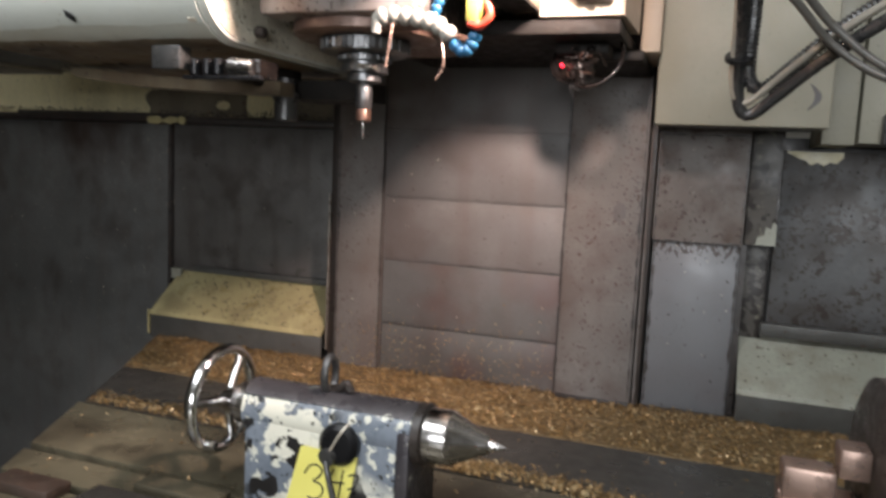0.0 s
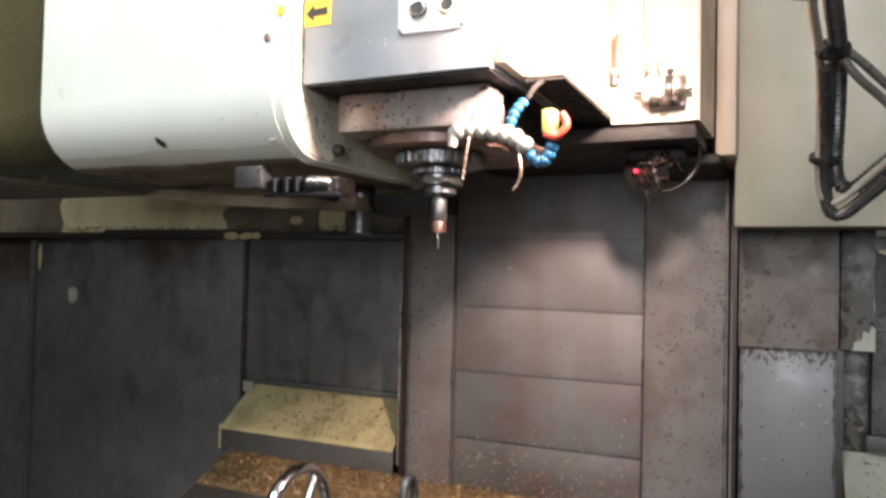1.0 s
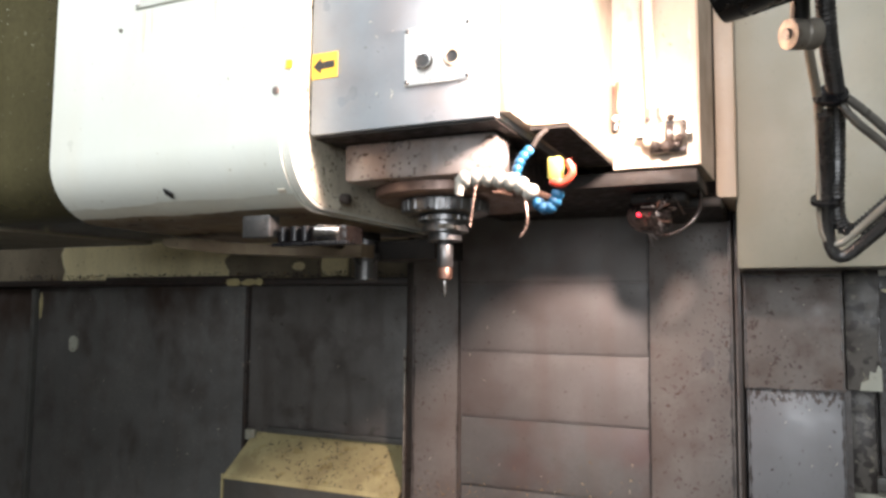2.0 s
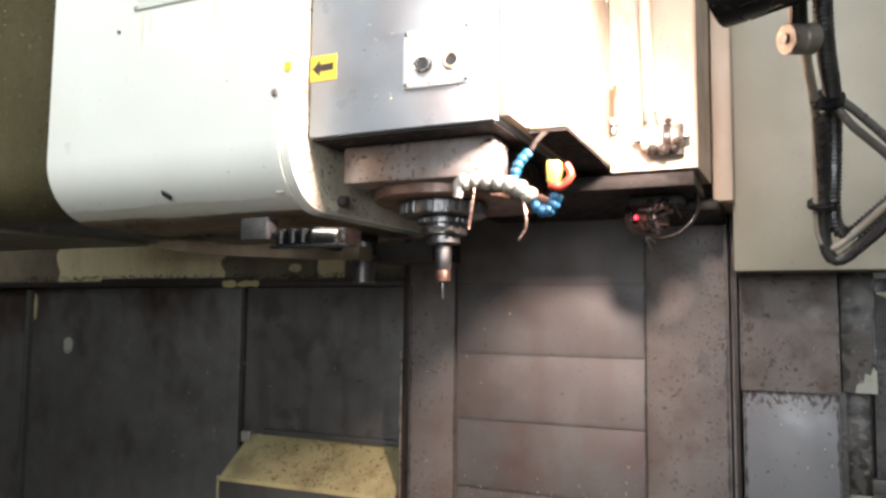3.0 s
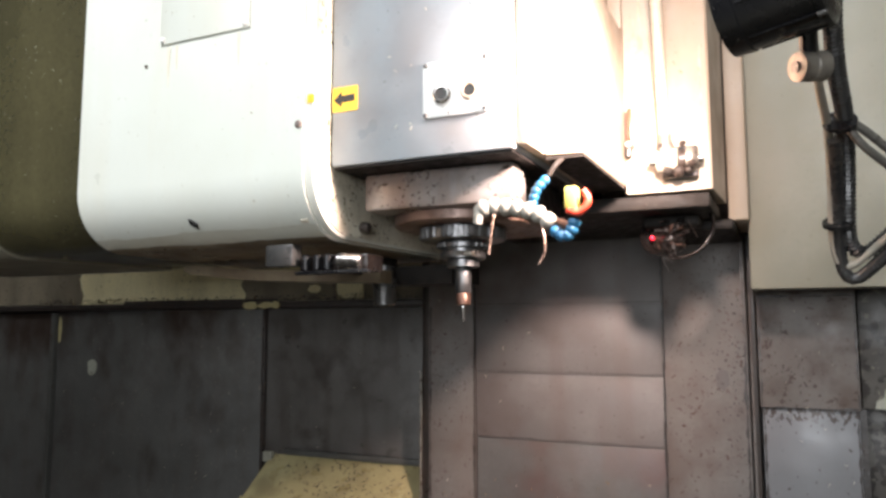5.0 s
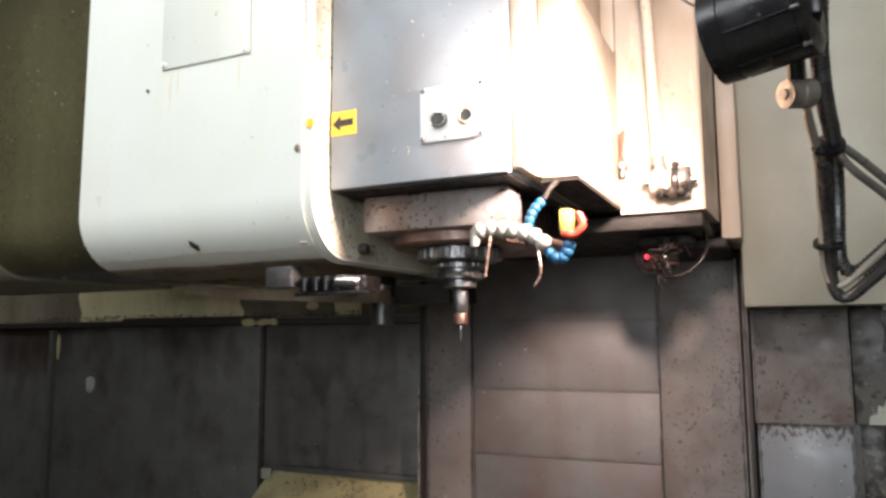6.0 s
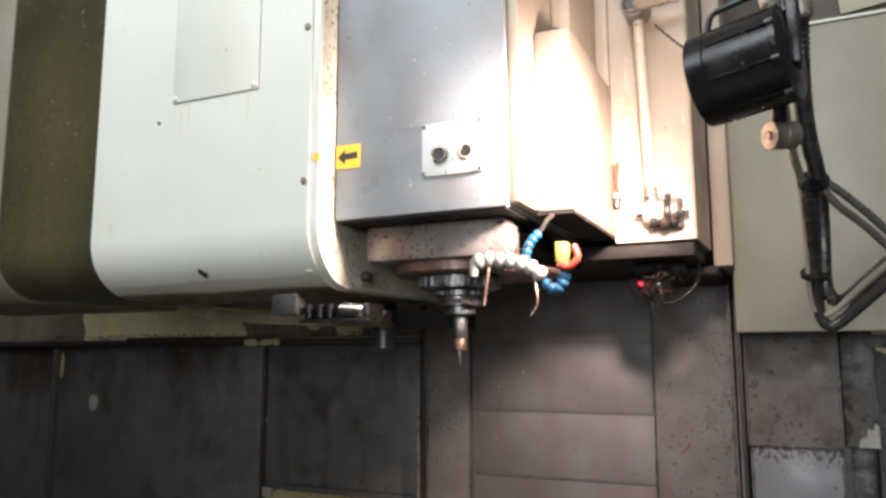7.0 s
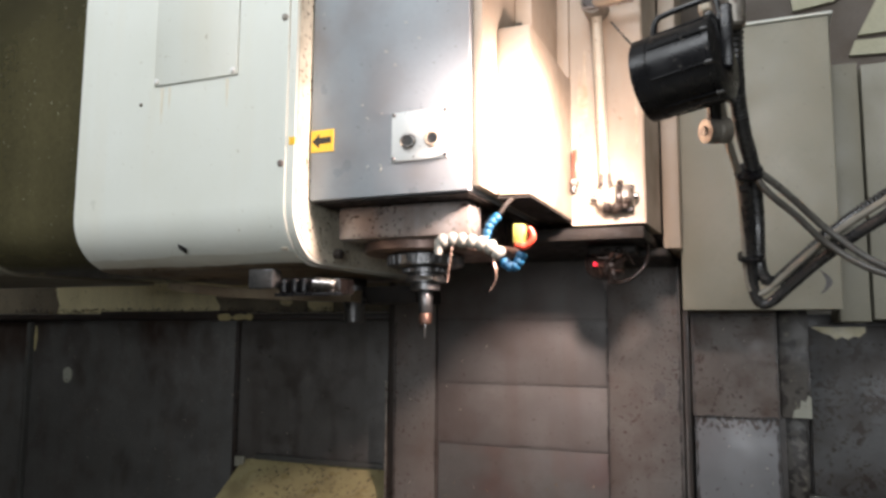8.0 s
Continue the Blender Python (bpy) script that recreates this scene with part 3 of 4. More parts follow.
sh = thing("side_cover_sheets", (-0.25, 1.5, 1.03), "stepped steel cover sheets beside the column", "cover")
slab("upper_sheet", SHEETA, sh, -0.341, -0.163, 1.478, 1.50, 1.392, 1.66, 0.002, "brown-stained upper sheet")
slab("lower_sheet", SHEETB, sh, -0.338, -0.166, 1.486, 1.51, 1.03, 1.391, 0.002, "blue-grey lower sheet, rusty at the top")
slab("narrow_sheet", PEEL, sh, -0.160, -0.101, 1.486, 1.51, 1.396, 1.66, 0.002, "narrow brown sheet with a scraped corner")
extrude_y("scraped_corner", LEDGER, sh, [(-0.1015, 1.3965), (-0.1015, 1.438), (-0.107, 1.446), (-0.112, 1.430), (-0.121, 1.434), (-0.124, 1.416), (-0.136, 1.412), (-0.139, 1.3965)], 1.4838, 1.4856, "scraped pale corner")
slab("backing", GRIME, sh, -0.338, -0.152, 1.512, 1.57, 1.03, 1.66, 0)


def greasy_line(parent, x, y, z0, z1, wide, seed, across=False):
    """An uneven line of black grease on a joint: upright at x, or level at height x from z0 to z1."""
    rng = random.Random(seed)
    n = max(8, int((z1 - z0) / 0.009))
    left, right = [], []
    for k in range(n + 1):
        z = z0 + (z1 - z0) * k / n
        g = wide * (0.12 + 0.88 * abs(noise.noise((z * 31, seed * 3.7, 0.0))) * 2)
        left.append((x - g * rng.uniform(0.25, 1.0), z))
        right.append((x + g * rng.uniform(0.25, 1.0), z))
    pts = left + right[::-1]
    extrude_y("grease_line", GRIME, parent, [(z, x) for x, z in pts] if across else pts, y - 0.0007, y, "uneven black grease line")


for k, (x, y, z0, z1, wide) in enumerate(((-0.5205, 1.4315, 1.05, 1.72, 0.0035), (-0.363, 1.4315, 1.04, 1.74, 0.005), (-0.9495, 1.4385, 1.04, 1.72, 0.003), (-1.062, 1.4400, 1.05, 1.60, 0.005))):
    greasy_line(cov, x, y, z0, z1, wide, k + 1)
for k, (z, y) in enumerate(((1.150, 1.4532), (1.304, 1.4505), (1.452, 1.4478), (1.606, 1.4450))):
    greasy_line(cov, z, y, -0.945, -0.525, 0.0013, k + 11, True)
for k, (x, y, z0, z1, wide) in enumerate(((-0.166, 1.4775, 1.393, 1.62, 0.004), (-0.169, 1.4855, 1.04, 1.388, 0.004), (-0.337, 1.4775, 1.393, 1.62, 0.005), (-0.334, 1.4855, 1.04, 1.388, 0.006), (-0.104, 1.4855, 1.45, 1.62, 0.004))):
    greasy_line(sh, x, y, z0, z1, wide, k + 21)
greasy_line(sh, 1.393, 1.4775, -0.338, -0.168, 0.004, 31, True)
greasy_line(sh, 1.614, 1.4775, -0.338, -0.168, 0.007, 32, True)

bx = thing("electrical_cover", (-0.2, 1.4, 1.62), "beige sheet steel cover box with oil runs", "cover box")
slab("front", BOXPAINT, bx, -0.341, -0.053, 1.275, 1.30, 1.620, 2.195, 0.004)
slab("side", BOXPAINT, bx, -0.341, -0.335, 1.301, 1.47, 1.622, 2.19, 0.002)
slab("side", BOXPAINT, bx, -0.059, -0.053, 1.301, 1.44, 1.622, 2.19, 0.002)
slab("top_lip", COVER, bx, -0.341, -0.046, 1.270, 1.46, 2.1955, 2.2015, 0.002, "pale folded top lip")
slab("bottom", GRIME, bx, -0.335, -0.064, 1.301, 1.46, 1.624, 1.63, 0)
smear = [(-0.089 + 0.019 * math.sin(math.pi * k / 10), 1.650 + 0.0045 * k) for k in range(11)]
smear += [(-0.091 + 0.010 * math.sin(math.pi * k / 10), 1.650 + 0.0045 * k + 0.001 * math.sin(k * 2.3)) for k in range(10, -1, -1)]
extrude_y("grease_smear", GRIME, bx, smear, 1.2744, 1.2752, "dark curved grease smear")

# ---- machine head ----
hd = thing("spindle_head", (-0.715, 0.95, 1.775), "grey and cream painted machine spindle head", "machine head")
slab("front_cover", HEAD, hd, -0.851, -0.583, 0.690, 1.20, 1.776, 2.75, 0.003, "blue-grey front cover, flecked with chips")
slab("edge_cover", CREAM, hd, -0.582, -0.566, 0.699, 1.04, 1.782, 2.75, 0.003, "cream side cover")
slab("side_block", CREAM, hd, -0.5655, -0.512, 0.765, 1.15, 1.779, 2.045, 0.005, "cream side casting glaring under the lamp")
slab("upper_block", CREAM, hd, -0.5655, -0.535, 0.86, 1.15, 2.046, 2.75, 0.004)
extrude_x("web", GRIME, hd, ((0.80, 2.046), (0.86, 2.046), (0.86, 2.09)), -0.562, -0.552, "dark web plate", False)
plan_slab("ram_panel", CREAM, hd, ((-0.5115, 1.040), (-0.383, 1.040), (-0.3795, 1.0425), (-0.3715, 1.205), (-0.5115, 1.205)), 1.768, 2.75, "cream ram panel with brown runs")
slab("filler_sheet", CREAM, hd, -0.5345, -0.512, 1.03, 1.15, 2.046, 2.75, 0.002)
slab("ram_flange", CREAM, hd, -0.371, -0.337, 1.235, 1.43, 1.742, 2.75, 0.004, "cream ram flange")
# black sheet added below the ram to keep its underside dark
slab("underside", DEEPBLACK, hd, -0.84, -0.385, 1.05, 1.43, 1.742, 1.766, 0.004, "black sheet that darkens the oily underside of the ram")
slab("under_lip", DEEPBLACK, hd, -0.50, -0.36, 1.20, 1.43, 1.722, 1.741, 0.006, "black lip under the ram")
slab("spindle_plate", SPINDLE, hd, -0.828, -0.602, 0.742, 0.800, 1.719, 1.772, 0.005, "brown-stained bright steel spindle plate")
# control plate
# black sheets laid under head and side block so their undersides stay dark
slab("underside", DEEPBLACK, hd, -0.848, -0.585, 0.694, 1.19, 1.7725, 1.7757, 0, "black sheet that darkens the oily underside of the head")
slab("underside", DEEPBLACK, hd, -0.5645, -0.513, 0.768, 1.04, 1.7745, 1.7787, 0, "black sheet that darkens the oily underside of the head")
slab("spindle_collar", DEEPBLACK, hd, -0.82, -0.61, 0.801, 1.0, 1.719, 1.772, 0.004, "dark casting behind the spindle plate")
pl = slab("socket_plate", PLATE, hd, -0.706, -0.614, 0.6855, 0.6895, 1.826, 1.901, 0.001, "white plate with two cable sockets")
for sx, sz in ((-0.702, 1.830), (-0.618, 1.830), (-0.702, 1.897), (-0.618, 1.897)):
    screw(DULL, pl, sx, 0.6852, sz, 0.0032)
for sx in (-0.678, -0.6385):
    lathe("socket", STEEL if sx < -0.66 else CREAM, pl, (sx, 0.686, 1.855), (0.15, -1, 0.05), ((0, 0.0125), (0.004, 0.0125), (0.006, 0.0105), (0.0061, 0.0085), (0.001, 0.008)), 20, "round cable socket")
    lathe("socket_bore", INK, pl, (sx, 0.684, 1.855), (0.15, -1, 0.05), ((0, 0.0079), (0.0022, 0.0079)), 18)
# arrow sticker
st = slab("arrow_sticker", STICKER, hd, -0.8495, -0.809, 0.6884, 0.6897, 1.853, 1.888, 0, "orange sticker with a black arrow")
arrow = [(-0.847, 1.870), (-0.834, 1.882), (-0.834, 1.8755), (-0.813, 1.8765), (-0.813, 1.8665), (-0.834, 1.8655), (-0.834, 1.859)]
extrude_y("arrow", INK, st, arrow, 0.6878, 0.6883)
# spindle nose, tool holder and cutter
C = (-0.726, 0.863, 0.0)
down = (0, 0, -1)


def turned(name, mat, parent, profile, n=36, label=""):
    """profile: (height, radius) from the top down, round the spindle's axis."""
    top = profile[0][0]
    return lathe(name, mat, parent, (C[0], C[1], top), down, [(top - z, r) for z, r in profile], n, label)


turned("flange_ring", RUSTRING, hd, ((1.7185, 0.104), (1.7055, 0.104), (1.7035, 0.101), (1.7032, 0.07)), 48, "reddish stained flange ring")
lathe("bearing_cap", RUSTRING, hd, (C[0], 0.945, 1.7185), down, ((0, 0.138), (0.004, 0.140), (0.008, 0.137), (0.0085, 0.10)), 56, "brown oily bearing cap")
nose = turned("spindle_nose", SPINSTEEL, hd, ((1.7030, 0.060), (1.7015, 0.0635), (1.684, 0.0635), (1.682, 0.058)), 40, "grooved steel spindle nose")
for k in range(26):
    t = 2 * math.pi * k / 26
    bm = add_box(bmesh.new(), -0.0045, 0.0045, -0.0018, 0.0018, 1.6845, 1.7012, 0.001, 1)
    bmesh.ops.transform(bm, matrix=pose(C[0] + 0.0640 * math.cos(t), C[1] + 0.0640 * math.sin(t), 0, 0, 0, math.degrees(t) + 90), verts=bm.verts)
    part("rib", bm, SPINSTEEL, nose)
th = thing("tool_holder", (C[0], C[1], 1.568), "steel collet tool holder with a small cutter in the spindle", "tool holder")
flange = turned("flange", SPINSTEEL, th, ((1.6818, 0.036), (1.680, 0.0380), (1.672, 0.0380), (1.6705, 0.031), (1.667, 0.031), (1.6655, 0.035), (1.657, 0.035), (1.6555, 0.030)), 40, "grooved holder flange")
for k in range(22):
    t = 2 * math.pi * k / 22
    bm = add_box(bmesh.new(), -0.0032, 0.0032, -0.0016, 0.0016, 1.6725, 1.6795, 0.0008, 1)
    bmesh.ops.transform(bm, matrix=pose(C[0] + 0.0385 * math.cos(t), C[1] + 0.0385 * math.sin(t), 0, 0, 0, math.degrees(t) + 90), verts=bm.verts)
    part("tooth", bm, SPINSTEEL, flange)
slab("drive_key", JOINT, th, C[0] + 0.004, C[0] + 0.030, C[1] - 0.0375, C[1] - 0.020, 1.6585, 1.6655, 0.001, "pale drive key")
turned("collar", SPINSTEEL, th, ((1.6553, 0.023), (1.654, 0.025), (1.6445, 0.025), (1.643, 0.020)), 32, "bright collar")
turned("collet_chuck", SPINSTEEL, th, ((1.6428, 0.0110), (1.641, 0.0120), (1.607, 0.0120), (1.605, 0.0105)), 28)
turned("collet_nut", NUT, th, ((1.6048, 0.0102), (1.603, 0.0114), (1.588, 0.0114), (1.586, 0.008)), 12, "copper-toned hexagonal collet nut")
turned("cutter", STEEL, th, ((1.5858, 0.0030), (1.574, 0.0030), (1.571, 0.0022), (1.566, 0.0026), (1.561, 0.0006)), 12)

# ---- jointed coolant hose below the head ----
ch = thing("coolant_hose", (-0.60, 0.80, 1.665), "jointed grey and blue plastic coolant hose with a valve", "coolant hose")
path = smooth_path([(-0.6410, 0.7200, 1.7055), (-0.6295, 0.7240, 1.7100), (-0.6139, 0.7280, 1.7092), (-0.5954, 0.7300, 1.7070), (-0.5742, 0.7320, 1.7011), (-0.5557, 0.7340, 1.6919), (-0.5440, 0.7370, 1.6765)], 0.0150)
for a, b in zip(path, path[1:]):
    lathe("hose_segment", WHITEP, ch, a, b - a, ((-0.004, 0.0062), (-0.001, 0.0086), (0.002, 0.0108), (0.006, 0.0118), (0.010, 0.0110), (0.0125, 0.0084), (0.0140, 0.0062)), 20)
lathe("nozzle", WHITEP, ch, path[0] + Vector((0.001, 0, 0.003)), (-0.12, -0.1, -1.0), ((0, 0.0085), (0.008, 0.0075), (0.022, 0.0052), (0.0225, 0.003)), 18, "grey nozzle")
for pts, wide in (([(-0.5460, 0.7375, 1.6765), (-0.5390, 0.738, 1.6690), (-0.5300, 0.738, 1.6668), (-0.5230, 0.738, 1.6750), (-0.5190, 0.738, 1.6870), (-0.5165, 0.738, 1.6960)], 1.0), ([(-0.5800, 0.749, 1.7000), (-0.5768, 0.749, 1.7180), (-0.5722, 0.749, 1.7311), (-0.5650, 0.751, 1.7410), (-0.5560, 0.755, 1.7500)], 0.82)):
    p = smooth_path(pts, 0.0092)
    for a, b in zip(p, p[1:]):
        lathe("hose_segment", BLUE, ch, a, b - a, [(d, r * wide) for d, r in ((-0.003, 0.0056), (0.0, 0.0074), (0.0035, 0.0084), (0.0065, 0.0080), (0.0085, 0.0060))], 16, "blue hose segment")
slab("valve_body", YELLOW, ch, -0.5295, -0.5135, 0.7270, 0.7440, 1.7010, 1.7290, 0.002, "yellow valve body")
lathe("valve_neck", RED, ch, (-0.5190, 0.735, 1.7010), (0.05, 0, -1), ((0, 0.0105), (0.004, 0.011), (0.006, 0.008), (0.0062, 0.004)), 18, "red valve neck")
tube("valve_handle", RED, ch, [(-0.5240, 0.7290, 1.6985), (-0.5110, 0.7285, 1.6950), (-0.5000, 0.7285, 1.7060), (-0.5015, 0.7300, 1.7160), (-0.5075, 0.7320, 1.7240)], 0.0048, 0.004, 10, 0, "red valve handle")
for pts in ([(-0.6201, 0.7212, 1.7020), (-0.6229, 0.7185, 1.6788), (-0.6275, 0.7185, 1.6464)], [(-0.5609, 0.7305, 1.6881), (-0.5544, 0.7259, 1.6585), (-0.5563, 0.7259, 1.6437), (-0.5646, 0.7259, 1.6307)]):
    tube("hanging_chip", COPPER, ch, pts, 0.0017, 0.004, 6, 0.0004, "hanging copper sliver")
tube("feed_pipe", DEEPBLACK, ch, [(-0.5570, 0.7545, 1.7495), (-0.5500, 0.760, 1.7640), (-0.5410, 0.775, 1.7780)], 0.0036, 0.006, 10, 0, "near-black feed pipe")

# ---- sensor below the ram ----
sn = thing("touch_sensor", (-0.45, 1.13, 1.66), "oily black sensor unit with a red indicator", "sensor")
lathe("body", WETBLACK, sn, (-0.478, 1.14, 1.708), (-0.25, -1, 0), ((-0.05, 0.02), (-0.045, 0.031), (0.004, 0.033), (0.010, 0.030), (0.011, 0.022), (0.006, 0.020)), 30)
lathe("indicator", LED, sn, (-0.4865, 1.126, 1.7045), (0, -1, 0), ((0, 0.0040), (0.004, 0.0036), (0.006, 0.0015)), 14, "lit red indicator")
slab("bracket", DEEPBLACK, sn, -0.50, -0.41, 1.12, 1.18, 1.722, 1.74, 0.004, "black bracket")
tube("lead", WETBLACK, sn, [(-0.392, 1.135, 1.744), (-0.387, 1.122, 1.722), (-0.391, 1.112, 1.702), (-0.404, 1.108, 1.684), (-0.424, 1.108, 1.671), (-0.450, 1.110, 1.668), (-0.466, 1.118, 1.682)], 0.0032, 0.006, 10, 0, "black looped lead")
rg = random.Random(12)
for k in range(24):
    near = Vector((rg.gauss(-0.452, 0.011), 1.104, rg.gauss(1.704, 0.020)))
    a, b = Vector((rg.uniform(-0.014, 0.014), rg.uniform(-0.012, 0.0), rg.uniform(-0.014, 0.014))), Vector((rg.uniform(-0.02, 0.02), 0.004, rg.uniform(-0.024, 0.008)))
    tube("tangled_chip", (WETBLACK, WETBLACK, NUT, WETBLACK, WETBLACK, SPINSTEEL)[k % 6], sn, [near, near + a, near + b], rg.uniform(0.0007, 0.0012), 0.004, 6, 0, "tangled shiny sliver")
for k in range(7):
    r = rg.uniform(0.006, 0.011)
    lathe("oil_clump", WETBLACK, sn, (rg.uniform(-0.462, -0.436), 1.116, rg.uniform(1.676, 1.734)), (rg.gauss(0, 1), rg.gauss(0, 1), rg.gauss(0, 1)), ((-r, 0.001), (-r * 0.5, r * 0.8), (0, r), (r * 0.6, r * 0.7), (r, 0.001)), 9, "black oily clump")

# ---- air valve on the ram ----
av = thing("air_valve", (-0.504, 1.03, 1.84), "small valve with a red lever on the cream panel", "valve")
rod("stem", SPINDLE, av, (-0.503, 1.04, 1.846), (-0.503, 1.018, 1.846), 0.007, "brown brass stem")
slab("lever", RED, av, -0.504, -0.496, 1.016, 1.021, 1.852, 1.905, 0.002, "red lever")
rod("nut", DULL, av, (-0.506, 1.030, 1.827), (-0.504, 1.030, 1.844), 0.006)

# brown streaks: two paint soft shade beside the arm tube, two oil runs
for x, z0, z1, w in ((-0.484, 1.80, 2.10, 0.006), (-0.494, 1.90, 2.06, 0.004), (-0.402, 1.775, 1.86, 0.005), (-0.392, 1.90, 2.00, 0.003)):
    side = [(0.5 * (1 - math.cos(math.pi * k / 12)), math.sin(math.pi * k / 12) * (1 + 0.3 * math.sin(k * 1.9))) for k in range(13)]
    extrude_y("oil_run", OILSHADE, hd, [(x - w * g, z0 + (z1 - z0) * u) for u, g in side] + [(x + w * 0.7 * g, z0 + (z1 - z0) * u) for u, g in side[-2:0:-1]], 1.0390, 1.0398, "brown streak of oil and shade")

# ---- tool changer housing ----
def housing_outline(front, rad, bottom, back, top):
    pts = [(front, top)]
    for k in range(13):
        t = math.pi * k / 24
        pts.append((front + rad * (1 - math.cos(t)), bottom + rad * (1 - math.sin(t))))
    return pts + [(back, bottom + 0.004), (back, top)]


tc = thing("tool_changer_housing", (-1.2, 0.9, 1.677), "pale enamelled tool changer housing with rounded underside", "housing")
extrude_x("front_sheet", COVER, tc, housing_outline(0.648, 0.092, 1.677, 1.10, 2.75), -1.306, -0.8695)
extrude_x("end_rim", COVER, tc, housing_outline(0.651, 0.090, 1.680, 1.16, 2.75), -0.8685, -0.8555, "pale end rim")
extrude_x("end_face", RIM, tc, housing_outline(0.656, 0.088, 1.684, 1.15, 2.75), -0.8553, -0.8535, "cream end face flecked with black oil")
extrude_x("dark_section", OLIVE, tc, housing_outline(0.652, 0.090, 1.682, 1.10, 2.75), -1.552, -1.3065, "glossy dark olive section")
extrude_x("far_section", BOXPAINT, tc, housing_outline(0.650, 0.092, 1.678, 1.10, 2.75), -2.10, -1.5525)
# two tint layers paint the underside's shading together with its oil
for name, mat, high, rad, text in (("oily_curve", HAZE, 52, 0.0923, "yellowish tint of oil and shading on the rounded underside"), ("greasy_underside", UNDER, 72, 0.0929, "brown tint of oil and shading on the rounded underside")):
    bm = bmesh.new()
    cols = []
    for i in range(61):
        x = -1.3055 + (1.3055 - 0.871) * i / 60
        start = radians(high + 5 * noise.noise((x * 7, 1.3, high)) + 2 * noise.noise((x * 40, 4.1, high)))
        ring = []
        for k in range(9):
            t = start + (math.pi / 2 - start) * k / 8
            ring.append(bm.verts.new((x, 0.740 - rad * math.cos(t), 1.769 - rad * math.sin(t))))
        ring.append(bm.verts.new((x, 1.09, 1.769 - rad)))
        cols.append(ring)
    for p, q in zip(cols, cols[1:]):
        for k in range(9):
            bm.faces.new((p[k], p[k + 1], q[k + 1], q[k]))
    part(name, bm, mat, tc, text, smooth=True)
h = slab("hatch", COVER, tc, -1.136, -0.964, 0.6445, 0.6475, 1.983, 2.60, 0.0012, "flush inspection hatch")
for sx, sz in ((-1.130, 1.990), (-0.972, 1.990)):
    screw(PLATE, h, sx, 0.6435, sz, 0.0045)
for x, z0, z1, w in ((-1.120, 1.915, 1.979, 0.0035), (-0.985, 1.93, 1.979, 0.003), (-1.104, 1.94, 1.979, 0.002)):
    extrude_y("rust_run", RUN, tc, ((x - w, z1), (x + w, z1), (x + w * 0.7, (z0 + z1) / 2), (x + w * 0.15, z0), (x - w * 0.4, (z0 * 2 + z1) / 3)), 0.6472, 0.6479, "faint rust run")
screw(SPINDLE, tc, -0.877, 0.647, 1.830, 0.0055, name="bolt")
screw(JOINT, tc, -0.877, 0.647, 2.065, 0.0055, name="bolt")
screw(JOINT, tc, -1.165, 0.647, 1.955, 0.003, name="bolt")
bm = add_box(bmesh.new(), -0.012, 0.012, -0.001, 0.001, -0.005, 0.005, 0)
bmesh.ops.transform(bm, matrix=pose(-1.083, 0.6695, 1.7085, 40, 28, 0), verts=bm.verts)
part("slot", bm, INK, tc, "small dark slot")
bm = add_box(bmesh.new(), -0.006, 0.006, -0.001, 0.001, -0.003, 0.003, 0)
bmesh.ops.transform(bm, matrix=pose(-0.885, 0.6775, 1.7005, 47, 0, 0), verts=bm.verts)
part("chip_fleck", bm, FLECK, tc, "pale stuck fleck")
slab("label", STICKER, tc, -0.864, -0.853, 0.6492, 0.6505, 1.858, 1.870, 0, "worn little orange label")
rod("knob", GRIME, tc, (-0.853, 0.775, 1.702), (-0.838, 0.775, 1.700), 0.008, "black knob")

# ---- tool change arm ----
arm = thing("tool_change_arm", (-0.95, 0.85, 1.60), "black oily tool change arm with steel grippers", "tool arm")
slab("gripper_block", DULL, arm, -0.967, -0.920, 0.697, 0.722, 1.641, 1.672, 0.002, "grey square gripper block")
slab("gripper_bar", WETBLACK, arm, -0.92, -0.806, 0.715, 0.76, 1.632, 1.656, 0.003)
for x in (-0.905, -0.885, -0.868):
    rod("pin", BLACK, arm, (x, 0.71, 1.634), (x, 0.71, 1.656), 0.006)
rod("roller", STEEL, arm, (-0.852, 0.712, 1.647), (-0.812, 0.712, 1.644), 0.011, "bright steel roller")
slab("lower_rail", BLACK, arm, -0.92, -0.798, 0.703, 0.712, 1.628, 1.633, 0.001)
plan_slab("arm_plate", DEEPBLACK, arm, ((-0.945, 0.985), (-0.80, 0.985), (-0.78, 1.06), (-0.92, 1.08)), 1.628, 1.660)
blade = [(-1.334, 1.672), (-1.30, 1.671), (-1.145, 1.657), (-1.02, 1.652), (-0.90, 1.650), (-0.90, 1.628), (-1.02, 1.632), (-1.19, 1.640), (-1.322, 1.655), (-1.337, 1.662)]
extrude_y("blade", UNDER, arm, blade, 0.915, 0.955, "dark tapered steel blade")
rod("spacer", DEEPBLACK, arm, (-0.94, 0.74, 1.652), (-0.94, 0.95, 1.650), 0.009)
lathe("tool_pot", DULL, arm, (-0.920, 0.965, 1.590), (0, 0, 1), ((0, 0.017), (0.002, 0.0195), (0.034, 0.0195), (0.035, 0.0225), (0.047, 0.0225), (0.048, 0.016), (0.07, 0.016)), 28, "dull steel tool pot")
rod("pivot", DEEPBLACK, arm, (-0.97, 1.00, 1.645), (-0.97, 1.00, 1.70), 0.05, "black pivot post")

